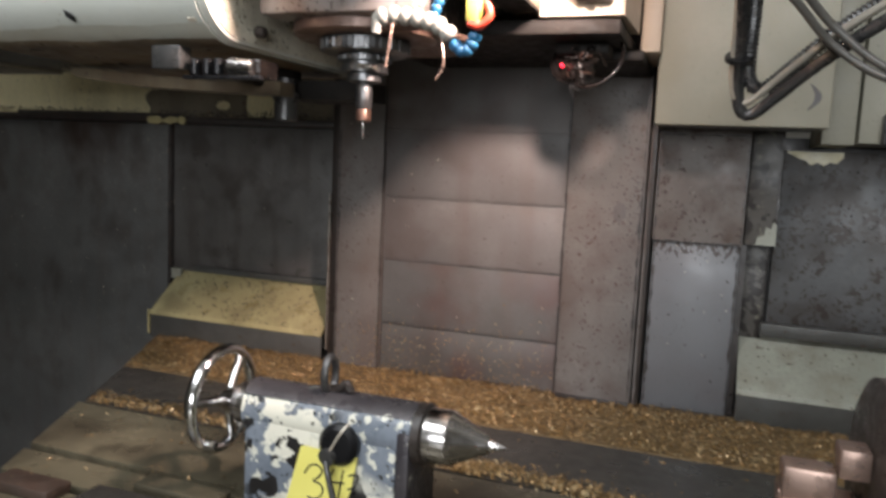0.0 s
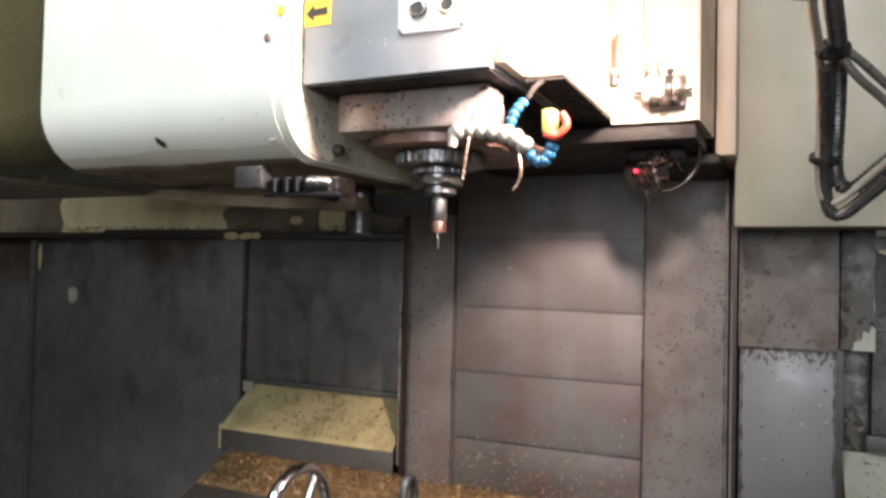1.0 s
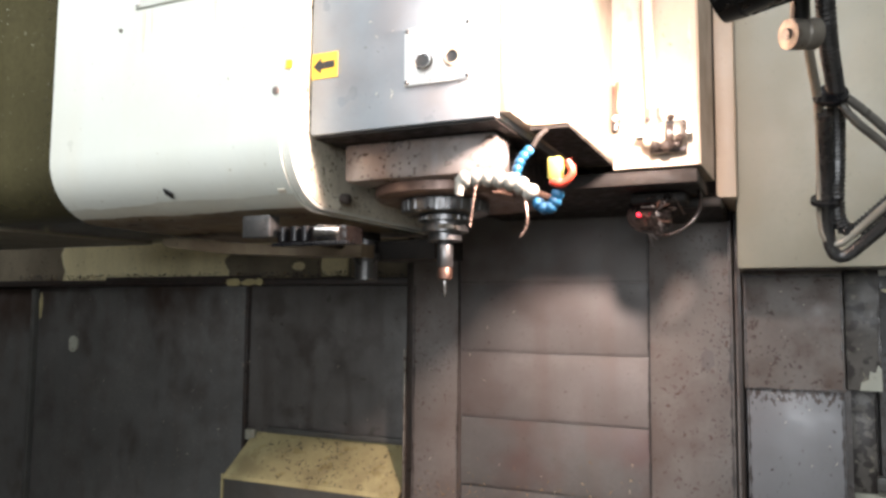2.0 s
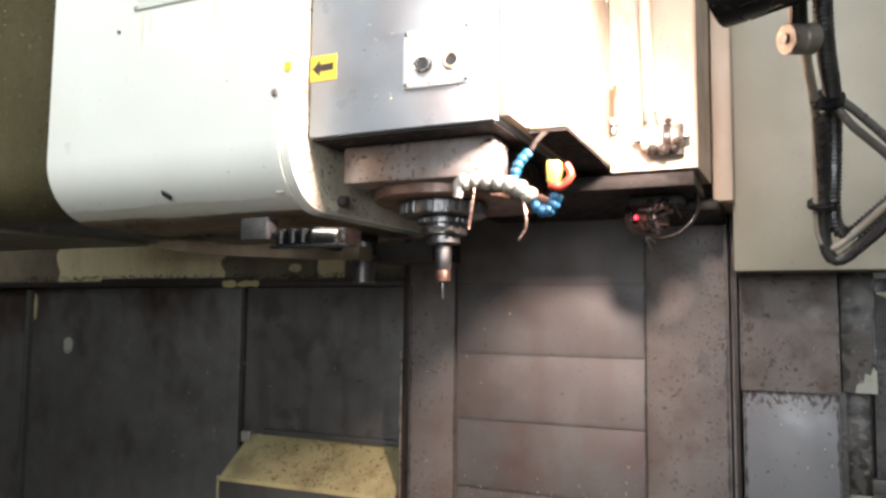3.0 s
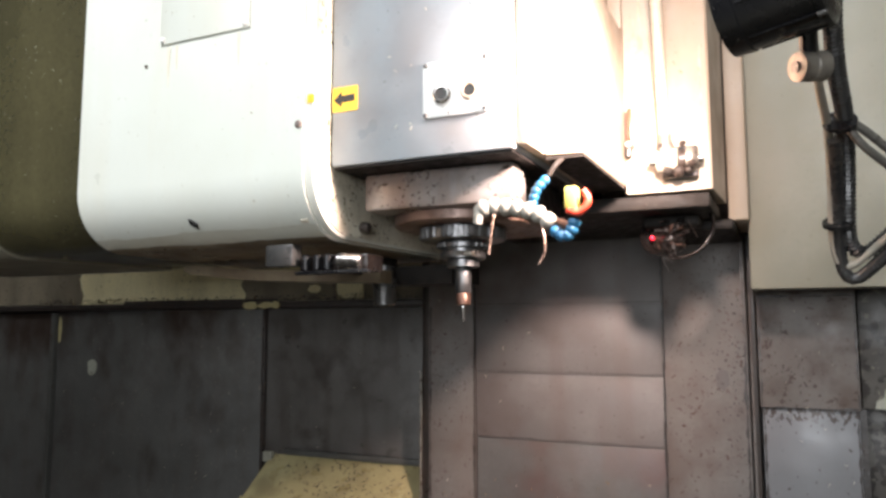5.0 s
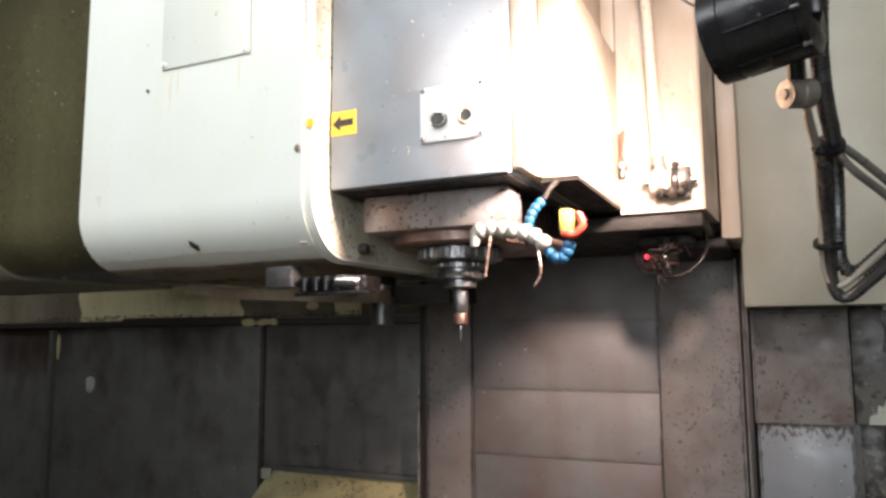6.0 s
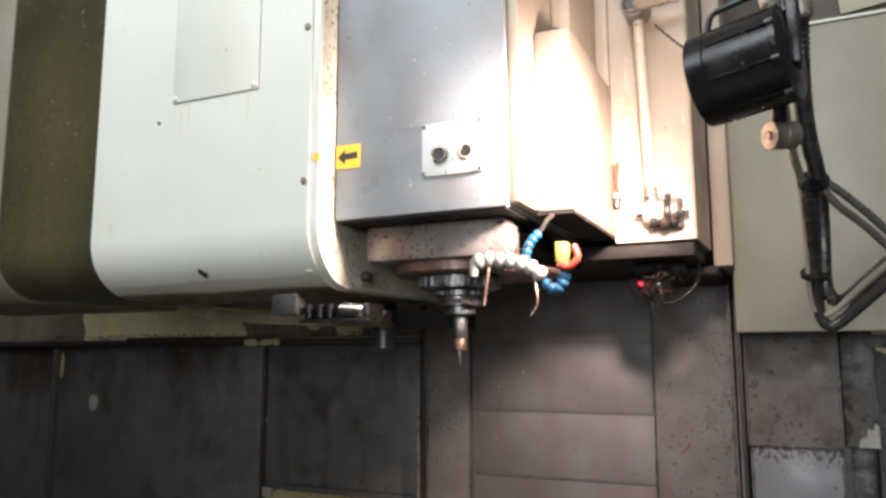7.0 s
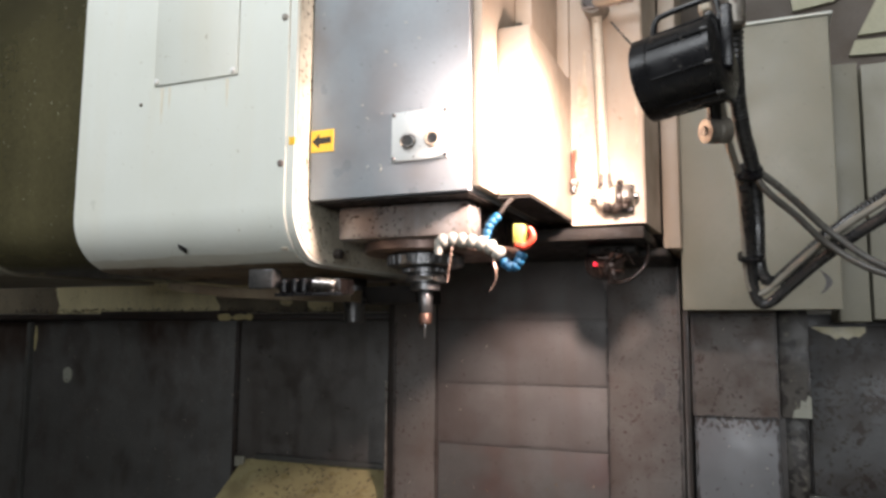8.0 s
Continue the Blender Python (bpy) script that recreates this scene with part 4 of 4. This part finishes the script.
# ---- work lamp on its jointed arm ----
lp = thing("work_lamp", (-0.43, 1.02, 1.79), "black cylindrical work lamp on a cream jointed arm", "lamp")
back = -AIM
lh = lathe("lamp_head", BLACK, lp, LAMP, back, ((0.0, 0.048), (0.0, 0.0525), (0.020, 0.053), (0.0215, 0.0515), (0.090, 0.050), (0.091, 0.0525), (0.097, 0.0525), (0.101, 0.044)), 40, "black enamelled lamp cylinder")
lathe("lens", LENS, lh, LAMP + AIM * 0.0005, AIM, ((0, 0.044), (0.002, 0.043)), 32, "lit glass lens")
_, u, w = basis(back)
for k in range(8):
    t = math.pi * (k + 0.5) / 4
    o = (u * math.cos(t) + w * math.sin(t)) * 0.0515
    rod("rib", BLACK, lh, LAMP + back * 0.024 + o, LAMP + back * 0.090 + o, 0.0016, n=8)
    rod("bolt", DULL, lh, LAMP + back * 0.089 + o * 1.04, LAMP + back * 0.098 + o * 1.04, 0.0028, n=10)
tube("handle", BLACK, lh, [LAMP + back * 0.010 + Vector((0, 0, 0.048)), LAMP + back * 0.010 + Vector((0, 0.004, 0.066)), LAMP + back * 0.015 + Vector((0, 0.006, 0.079)), LAMP + back * 0.030 + Vector((0, 0.006, 0.082)), LAMP + back * 0.075 + Vector((0, 0.006, 0.082)), LAMP + back * 0.090 + Vector((0, 0.006, 0.076)), LAMP + back * 0.095 + Vector((0, 0, 0.046))], 0.0038, 0.005, 8, 0, "black wire handle")
slab("rear_block", BLACK, lh, -0.238, -0.224, 0.615, 0.65, 1.885, 1.965, 0.004, "black rear junction block")
lathe("knob", JOINT, lp, (-0.2625, 0.694, 1.831), (0.75, 0.55, 0.1), ((0, 0.009), (0.001, 0.0155), (0.015, 0.0165), (0.016, 0.0148), (0.018, 0.0165), (0.033, 0.0165), (0.035, 0.013)), 28, "grey cast clamp knob")
lathe("knob_bore", GRIME, lp, (-0.2630, 0.6935, 1.831), (-0.75, -0.55, -0.1), ((-0.002, 0.0065), (0.002, 0.006)), 16, "brown screw head")
rod("knob_neck", BLACK, lp, (-0.250, 0.703, 1.843), (-0.250, 0.685, 1.870), 0.009, "black neck")
lathe("base_joint", TUBE, lp, (-0.460, 1.018, 1.812), (1, 0, 0), ((0, 0.010), (0.002, 0.019), (0.012, 0.0195), (0.013, 0.0185), (0.015, 0.0195), (0.033, 0.019), (0.034, 0.012)), 26, "dirty cast base joint")
lathe("joint_washer", GRIME, lp, (-0.4258, 1.018, 1.812), (1, 0, 0), ((0, 0.013), (0.002, 0.016), (0.009, 0.0155), (0.011, 0.012)), 20, "grease-black washer")
lathe("clamp_ring", JOINT, lp, (-0.4145, 1.018, 1.812), (1, 0, 0), ((0, 0.012), (0.001, 0.021), (0.010, 0.0205), (0.016, 0.015), (0.018, 0.008)), 26, "grimy cast clamp ring")
for k, (x, y, z, r) in enumerate(((-0.418, 1.003, 1.833, 0.006), (-0.405, 1.000, 1.800, 0.007), (-0.441, 1.004, 1.792, 0.008), (-0.424, 1.004, 1.790, 0.010), (-0.409, 1.004, 1.792, 0.007), (-0.450, 1.003, 1.833, 0.005))):
    lathe("grease_clump", GRIME, lp, (x - r, y, z), (1, 0.1 * k, 0.3), ((0, 0.001), (r * 0.4, r * 0.75), (r, r), (r * 1.6, r * 0.7), (r * 2.1, 0.001)), 9, "brown-black grease clump")
rod("joint_bolt", STEEL, lp, (-0.472, 1.018, 1.812), (-0.388, 1.018, 1.812), 0.006, "joint bolt")
slab("base_plate", GRIME, lp, -0.452, -0.398, 1.020, 1.039, 1.785, 1.835, 0.003, "grimy base plate")
lathe("lower_socket", JOINT, lp, (-0.4450, 1.017, 1.818), (-0.02, -0.08, 1), ((0, 0.0165), (0.008, 0.0160), (0.026, 0.0105), (0.036, 0.0100), (0.0365, 0.006)), 22, "grimy tapered socket")
rod("lower_arm", TUBE, lp, (-0.4455, 1.014, 1.85), (-0.4545, 1.005, 2.155), 0.0095, "cream arm tube")
lathe("elbow", JOINT, lp, (-0.456, 0.975, 2.163), (0, 1, 0), ((0, 0.014), (0.002, 0.022), (0.048, 0.022), (0.05, 0.014)), 24, "cast elbow joint")
rod("upper_arm", TUBE, lp, (-0.454, 0.985, 2.163), (-0.262, 0.70, 2.040), 0.0095, "cream upper arm tube")
rod("cross_tube", JOINT, lp, (-0.455, 0.99, 2.172), (-0.30, 0.99, 2.176), 0.008, "grey cross tube")
rod("yoke", TUBE, lp, (-0.262, 0.70, 2.045), (-0.255, 0.665, 1.975), 0.008, "cream yoke tube")
lathe("elbow_cap", GRIME, lp, (-0.456, 0.9745, 2.163), (0, -1, 0), ((0, 0.0175), (0.003, 0.0165), (0.004, 0.010)), 22, "grimy elbow cap")
tube("thin_lead", RUBBER, lp, [(-0.4189, 0.95, 2.1057), (-0.3918, 0.88, 2.0538), (-0.3596, 0.78, 1.9891)], 0.0018, 0.008, 8, 0, "thin black lead")
for k in range(3):
    tube("tie_wire", SPINDLE, lp, [(-0.475 + 0.01 * k, 0.972, 2.15), (-0.44, 0.966 + 0.004 * k, 2.145 + 0.004 * k), (-0.40 + 0.012 * k, 0.93, 2.128)], 0.0016, 0.006, 6, 0, "twisted copper tie wire")

# ---- conduits ----
cd = thing("cable_bundle", (-0.2, 1.0, 1.63), "black corrugated conduits and grey cables in a tied bundle", "cables")
DROP = [(-0.224, 0.665, 1.98), (-0.229, 0.70, 1.925), (-0.228, 0.76, 1.885), (-0.222, 0.82, 1.847), (-0.211, 0.90, 1.812), (-0.206, 0.98, 1.748), (-0.205, 1.03, 1.682)]


def run(dx, dy, dz, low, first=0):
    turn = [(-0.198, 1.045, low + 0.006), (-0.182, 1.047, low), (-0.155, 1.035, low + 0.022), (-0.105, 1.00, low + 0.066), (-0.04, 0.955, low + 0.112), (0.06, 0.90, low + 0.165), (0.22, 0.85, low + 0.21), (0.45, 0.85, low + 0.22)]
    return [(x + dx, y + dy, z + dz) for x, y, z in (DROP + turn)[first:]]


tube("corrugated_conduit", RUBBER, cd, run(0.006, 0, 0.008, 1.652), 0.0112, 0.0034, 12, 0.0028, "black corrugated conduit")
tube("grey_cable", GREYHOSE, cd, run(-0.014, 0.002, -0.002, 1.643), 0.0055, 0.008, 10, 0, "grey cable")
tube("smooth_conduit", RUBBER, cd, run(-0.006, 0.010, -0.014, 1.638, 4), 0.0092, 0.008, 12, 0, "smooth black hose")
for dz, mat, r in ((0.0, DARKHOSE, 0.0056), (-0.022, DARKHOSE, 0.0054)):
    tube("branch_cable", mat, cd, [(-0.208, 0.895, 1.822 + dz * 0.2), (-0.185, 0.905, 1.806 + dz), (-0.150, 0.93, 1.776 + dz), (-0.100, 0.96, 1.728 + dz), (-0.03, 0.95, 1.672 + dz * 0.5), (0.08, 0.93, 1.640), (0.30, 0.92, 1.63)], r, 0.008, 10, 0, "branching cable")
for p, ax in (((-0.211, 0.893, 1.815), (0.0, 0.75, -0.6)), ((-0.100, 0.992, 1.716), (0.8, -0.5, 0.6)), ((-0.212, 1.02, 1.70), (0, 0.5, -0.8))):
    lathe("cable_tie", BLACK, cd, p, ax, ((-0.003, 0.0185), (-0.003, 0.0205), (0.003, 0.0205), (0.003, 0.0185)), 20, "black cable tie")
slab("wall_clamp", JOINT, cd, 0.44, 0.47, 0.83, 1.45, 1.60, 1.90, 0.004, "grey clamp bracket")
rod("gland", JOINT, cd, (-0.2215, 0.660, 1.950), (-0.2210, 0.660, 1.985), 0.0125, "grey cable gland")


# ---- table and decking ----
def left_end(y):
    return -1.60 + (1.45 - y) * 0.487


tb = thing("machine_table", (-0.4, 0.7, 0.80), "oily steel machine table with plates and slots", "table")
edges = (-0.02, 0.17, 0.365, 0.560, 0.660, 0.752, 0.962)
for y0, y1 in zip(edges, edges[1:]):
    y1 -= 0.021
    # black strip in each slot stands for the shade of its gap
    plan_slab("slot", DEEPBLACK, tb, ((left_end(y1) + 0.002, y1 + 0.0004), (0.949, y1 + 0.0004), (0.949, y1 + 0.0206), (left_end(y1 + 0.021) + 0.002, y1 + 0.0206)), 0.99, 1.028, "black strip standing for shade in the slot")
    plan_slab("table_plank", DECK, tb, ((left_end(y0), y0), (0.95, y0), (0.95, y1), (left_end(y1), y1)), 0.99, 1.040)
plan_slab("table_body", GRIME, tb, ((left_end(-0.02) + 0.01, -0.02), (0.94, -0.02), (0.94, 1.0), (left_end(1.0) + 0.01, 1.0)), 0.80, 0.955)
plan_slab("table_leg", GRIME, tb, ((-0.7, 0.2), (0.6, 0.2), (0.6, 0.8), (-0.7, 0.8)), 0.25, 0.80)
wy = thing("sliding_way_cover", (-0.4, 1.2, 0.80), "dark wet sliding way cover strewn with brass chips", "way cover")
plan_slab("front_plate", DARKDECK, wy, ((left_end(0.962), 0.962), (0.95, 0.962), (0.95, 1.190), (left_end(1.19), 1.190)), 0.99, 1.033)
plan_slab("rear_plate", BED, wy, ((left_end(1.193), 1.193), (0.95, 1.193), (0.95, 1.32), (left_end(1.32), 1.32)), 0.99, 1.034, "plate covered in chips")
plan_slab("rear_plate", BED, wy, ((left_end(1.322), 1.322), (0.95, 1.322), (0.95, 1.445), (left_end(1.445), 1.445)), 0.99, 1.037, "plate covered in chips")
plan_slab("rear_plate", GRIME, wy, ((-1.58, 1.446), (0.95, 1.446), (0.95, 1.57), (-1.58, 1.57)), 0.99, 1.030)
plan_slab("cover_body", GRIME, wy, ((left_end(1.0) + 0.02, 1.002), (0.94, 1.002), (0.94, 1.565), (left_end(1.45) + 0.02, 1.565)), 0.25, 0.989)


def on_rear(rng):
    y = rng.uniform(1.20, 1.455)
    x = rng.uniform(left_end(y) + 0.005, 0.6)
    return (x, y, 1.033 + (0.003 if y > 1.322 else 0) + 0.005 * noise.noise((x * 9, y * 9, 0))), (0, 0, 1)


def on_band(rng):
    y = rng.gauss(0.988, 0.016)
    return (rng.uniform(left_end(y) + 0.01, -0.55), max(y, 0.965), 1.034), (0, 0, 1)


def on_clump(rng):
    cx, cy = rng.choice(((-0.56, 0.985), (-0.52, 1.0), (-0.43, 0.985), (-0.38, 0.97), (-0.30, 0.96)))
    return (cx + rng.gauss(0, 0.03), cy + rng.gauss(0, 0.014), 1.036), (0, 0, 1)


def on_table(rng):
    y = rng.uniform(0.3, 1.18)
    return (rng.uniform(left_end(y) + 0.02, 0.3), y, 1.040 if y < 0.955 else 1.033), (0, 0, 1)


scatter("brass_chip_drift", CHIP, 20000, on_rear, 0.0082, "drift of golden brass chips on the way cover", "metal chips", 21, 0.004)
scatter("brass_chip_band", CHIP, 2000, on_band, 0.008, "band of brass chips along a table slot", "metal chips", 22, 0.003)
scatter("brass_chip_clump", CHIP, 1600, on_clump, 0.008, "small heaps of brass chips on the dark plate", "metal chips", 23, 0.003)
scatter("loose_chips", CHIP, 450, on_table, 0.008, "loose brass chips strewn on the table", "metal chips", 24, 0.001)


def on_ledge(rng):
    t = rng.random()
    return (min(-1.12, max(-1.60, rng.gauss(-1.37, 0.095))), 1.446 + 0.126 * t, 1.106 + 0.0915 * t), (0, -0.6, 0.8)


def on_walls(rng):
    k = rng.random()
    if k < 0.45:
        return (rng.uniform(-2.5, -1.12), 1.568, rng.uniform(1.05, 1.60)), (0, -1, 0)
    if k < 0.8:
        return (rng.uniform(-1.06, -0.37), 1.431 if rng.random() < 0.0 else 1.4405, rng.uniform(1.05, 1.70)), (0, -1, 0)
    return (rng.uniform(-0.33, -0.17), 1.476, rng.uniform(1.06, 1.60)), (0, -1, 0)


def on_head(rng):
    return (rng.uniform(-0.845, -0.60), 0.689, rng.uniform(1.79, 2.15)), (0, -1, 0)


def on_foot(rng):
    return (rng.uniform(-1.06, -0.53), 1.4395, 1.045 + abs(rng.gauss(0, 0.060))), (0, -1, 0)


def on_cap(rng):
    return (rng.uniform(-2.6, -1.15), rng.uniform(1.542, 1.56), 1.628 + (0.008 if rng.random() < 0.4 else 0)), (0, -0.3, 1)


def on_strip(rng):
    return (-0.36 - abs(rng.gauss(0, 0.045)), 1.4322, rng.gauss(1.50, 0.12)), (0, -1, 0)


def on_right(rng):
    x = rng.uniform(-0.095, 0.30)
    return (x, 1.5742, rng.gauss(1.47 - 0.2 * (x + 0.05), 0.045)), (0, -1, 0)


scatter("peeling_flakes", GRIME, 170, on_right, 0.0042, "brown flakes peeling off the grey panel", "paint flakes", 34, 0.0004, 2.6)
scatter("strip_pits", GRIME, 110, on_strip, 0.0034, "dark rust pits on the side strip of the column", "rust pits", 33, 0.0, 2.6)
scatter("cap_chips", GRIME, 420, on_cap, 0.011, "dark chip crust along the cap rail", "metal chips", 29, 0.004)
scatter("cap_flecks", CHIP, 60, on_cap, 0.008, "yellow chips on the cap rail", "metal chips", 30, 0.004)
scatter("ledge_chips", GRIME, 150, on_ledge, 0.009, "dark slivers lying on the yellowed ledge", "metal chips", 25)
scatter("wall_flecks", FLECK, 75, on_walls, 0.0045, "bright metal flecks stuck to the walls", "metal chips", 26)
scatter("head_flecks", FLECK, 15, on_head, 0.0045, "pale flecks stuck to the head cover", "metal chips", 27)
scatter("foot_flecks", CHIP, 420, on_foot, 0.0050, "brass flecks stuck to the way cover foot", "metal chips", 28)
spot = [(-2.36 + 0.021 * math.cos(k * 0.628) * (1 + 0.2 * math.sin(k * 2.1)), 1.421 + 0.027 * math.sin(k * 0.628)) for k in range(10)]
structure(extrude_y("scraped_spot", LEDGER, None, spot, 1.565, 1.569), "round scraped grey spot on the wall", "paint chip")

# ---- tailstock ----
ts = thing("tailstock", (-0.69, 0.74, 1.04), "chipped grey and cream tailstock with a steel centre", "tailstock")
AX = 1.181
slab("body", TAILPAINT, ts, -0.812, -0.585, 0.700, 0.80, 1.040, AX + 0.012, 0.006, "grey-blue casting with flaked cream paint")
slab("foot", TAILPAINT, ts, -0.81, -0.58, 0.69, 0.82, 1.040, 1.060, 0.005)
slab("end_plate", TAILDARK, ts, -0.584, -0.566, 0.695, 0.80, 1.062, AX + 0.01, 0.004, "dark oily end plate")
lathe("barrel", TAILPAINT, ts, (-0.818, 0.735, AX), (1, 0, 0), ((0, 0.030), (0.002, 0.036), (0.25, 0.038), (0.252, 0.033)), 36, "grey quill barrel with flaked paint")
arc = [(0.735 + 0.0392 * math.cos(radians(k)), AX + 0.0392 * math.sin(radians(k))) for k in range(20, 141, 8)]
arc += [(0.735 + 0.0345 * math.cos(radians(k)), AX + 0.0345 * math.sin(radians(k))) for k in range(140, 19, -8)]
extrude_x("barrel_top", TAILDARK, ts, arc, -0.816, -0.568, "dark oily top of the barrel")
lathe("collar", GRIME, ts, (-0.567, 0.735, AX), (1, 0, 0), ((0, 0.036), (0.001, 0.0405), (0.012, 0.0405), (0.016, 0.034)), 36, "black collar")
lathe("centre", STEEL, ts, (-0.553, 0.735, AX), (1, 0, 0), ((0, 0.0335), (0.001, 0.0355), (0.030, 0.0355), (0.032, 0.034), (0.080, 0.0115), (0.081, 0.0085), (0.086, 0.0085), (0.103, 0.0005)), 44, "polished steel live centre")
lathe("wheel_hub", STEEL, ts, (-0.868, 0.735, AX), (1, 0, 0), ((0, 0.012), (0.001, 0.016), (0.028, 0.022), (0.030, 0.029), (0.055, 0.029)), 30, "steel hub")
bm = bmesh.new()
n = 44
rings = []
for k in range(n):
    t = 2 * math.pi * k / n
    c = Vector((-0.872, 0.735 + 0.071 * math.cos(t), AX + 0.071 * math.sin(t)))
    o = Vector((0, math.cos(t), math.sin(t)))
    rings.append([bm.verts.new(c + o * 0.0075 * math.cos(s) + Vector((0.0095 * math.sin(s), 0, 0))) for s in [2 * math.pi * j / 12 for j in range(12)]])
for k in range(n):
    p, q = rings[k], rings[(k + 1) % n]
    for j in range(12):
        bm.faces.new((p[j], p[(j + 1) % 12], q[(j + 1) % 12], q[j]))
part("handwheel_rim", bm, CHROME, ts, "chromed handwheel rim", smooth=True)
for k in range(3):
    t = 2 * math.pi * k / 3 - 1.2
    rod("spoke", CHROME, ts, (-0.866, 0.735 + 0.012 * math.cos(t), AX + 0.012 * math.sin(t)), (-0.872, 0.735 + 0.068 * math.cos(t), AX + 0.068 * math.sin(t)), 0.0065)
rod("wheel_handle", CHROME, ts, (-0.872, 0.69, AX - 0.052), (-0.85, 0.69, AX - 0.052), 0.008, "chromed grip")
bm = bmesh.new()
rings = []
for k in range(28):
    t = 2 * math.pi * k / 28
    c = Vector((-0.700, 0.735 + 0.016 * math.cos(t), AX + 0.060 + 0.024 * math.sin(t)))
    o = Vector((0, math.cos(t), math.sin(t)))
    rings.append([bm.verts.new(c + o * 0.005 * math.cos(s) + Vector((0.006 * math.sin(s), 0, 0))) for s in [2 * math.pi * j / 8 for j in range(8)]])
for k in range(28):
    p, q = rings[k], rings[(k + 1) % 28]
    for j in range(8):
        bm.faces.new((p[j], p[(j + 1) % 8], q[(j + 1) % 8], q[j]))
part("lock_ring", bm, DULL, ts, "oval lock lever", smooth=True)
rod("lock_stud", GRIME, ts, (-0.700, 0.735, AX + 0.030), (-0.700, 0.735, AX + 0.042), 0.010, "black lock stud")
tube("lock_clip", GRIME, ts, [(-0.695, 0.735, AX + 0.040), (-0.682, 0.73, AX + 0.044), (-0.672, 0.73, AX + 0.052), (-0.664, 0.73, AX + 0.040)], 0.006, 0.004, 8, 0, "black clip")
lathe("boss", BLACK, ts, (-0.662, 0.702, AX - 0.018), (0, -1, 0), ((0, 0.028), (0.012, 0.028), (0.018, 0.022), (0.019, 0.01)), 30, "black round boss")
lathe("boss_nut", DULL, ts, (-0.672, 0.686, AX - 0.032), (-0.2, -1, -0.2), ((0, 0.012), (0.008, 0.012), (0.009, 0.006)), 16, "steel nut")
tube("boss_lever", DULL, ts, [(-0.672, 0.676, AX - 0.035), (-0.665, 0.672, AX - 0.055), (-0.652, 0.672, AX - 0.10)], 0.0042, 0.006, 10, 0, "steel lever")
tube("boss_wire", FLECK, ts, [(-0.668, 0.68, AX - 0.022), (-0.652, 0.676, AX + 0.004), (-0.642, 0.69, AX + 0.020)], 0.0016, 0.005, 6, 0, "bright wire")
tg = extrude_y("tag", TAG, ts, ((-0.7185, 1.1500), (-0.7165, 1.1515), (-0.6375, 1.1497), (-0.6358, 1.1480), (-0.6520, 1.0560), (-0.7430, 1.0560)), 0.6935, 0.6955, "yellow tag with black handwritten figures")
for pts in (((-0.7120, 1.1150), (-0.7045, 1.1260), (-0.6946, 1.1299), (-0.6856, 1.1235), (-0.6900, 1.1140), (-0.6985, 1.1070), (-0.6890, 1.1050), (-0.6835, 1.0970), (-0.6880, 1.0870), (-0.6990, 1.0820), (-0.7080, 1.0850)),
            ((-0.6690, 1.1285), (-0.6725, 1.1190), (-0.6755, 1.1110), (-0.6650, 1.1108), (-0.6500, 1.1125)), ((-0.6548, 1.1297), (-0.6580, 1.1100), (-0.6620, 1.0860)),
            ((-0.6470, 1.1230), (-0.6400, 1.1262), (-0.6330, 1.1250), (-0.6375, 1.1120), (-0.6450, 1.0950), (-0.6480, 1.0860)), ((-0.6480, 1.1050), (-0.6370, 1.1080))):
    tube("figure_stroke", INK, tg, [(x, 0.6934, z) for x, z in pts], 0.0013, 0.003, 6, 0)

# bars lying across the table slots
for x0, x1, y0, y1, mat, text in ((-1.02, -0.84, 0.585, 0.655, DARKDECK, "dark oily steel bar lying on the table"), (-1.17, -1.06, 0.60, 0.645, RUSTBAR, "brown stained steel bar lying on the table"), (-0.98, -0.84, 0.675, 0.715, DECK, "dull steel strip lying on the table")):
    tagged(slab("steel_bar", mat, None, x0, x1, y0, y1, 1.0405, 1.056, 0.003), text, "bar", "bars on the table")

# ---- rotary chuck facing the tailstock ----
rc = thing("rotary_chuck", (0.05, 0.78, 1.04), "dark rotary indexer with copper-toned chuck jaws", "chuck")
lathe("chuck_body", GRIME, rc, (-0.045, 0.78, 1.185), (1, 0, 0), ((0, 0.12), (0.004, 0.130), (0.07, 0.132), (0.075, 0.11), (0.20, 0.11)), 48, "dark oily chuck body")
slab("housing", TAILDARK, rc, 0.09, 0.34, 0.67, 0.92, 1.04, 1.33, 0.015, "dark indexer housing")
for t in (0, 120, 240):
    bm = add_box(bmesh.new(), -0.078, -0.046, -0.022, 0.018, 0.036, 0.070, 0.003)
    add_box(bm, -0.134, -0.0785, -0.024, 0.016, 0.004, 0.042, 0.004)
    bmesh.ops.transform(bm, matrix=pose(0, 0.775, 1.169, t, 0, 0), verts=bm.verts)
    part("jaw", bm, COPPER, rc, "stepped copper-toned jaw", smooth=True)
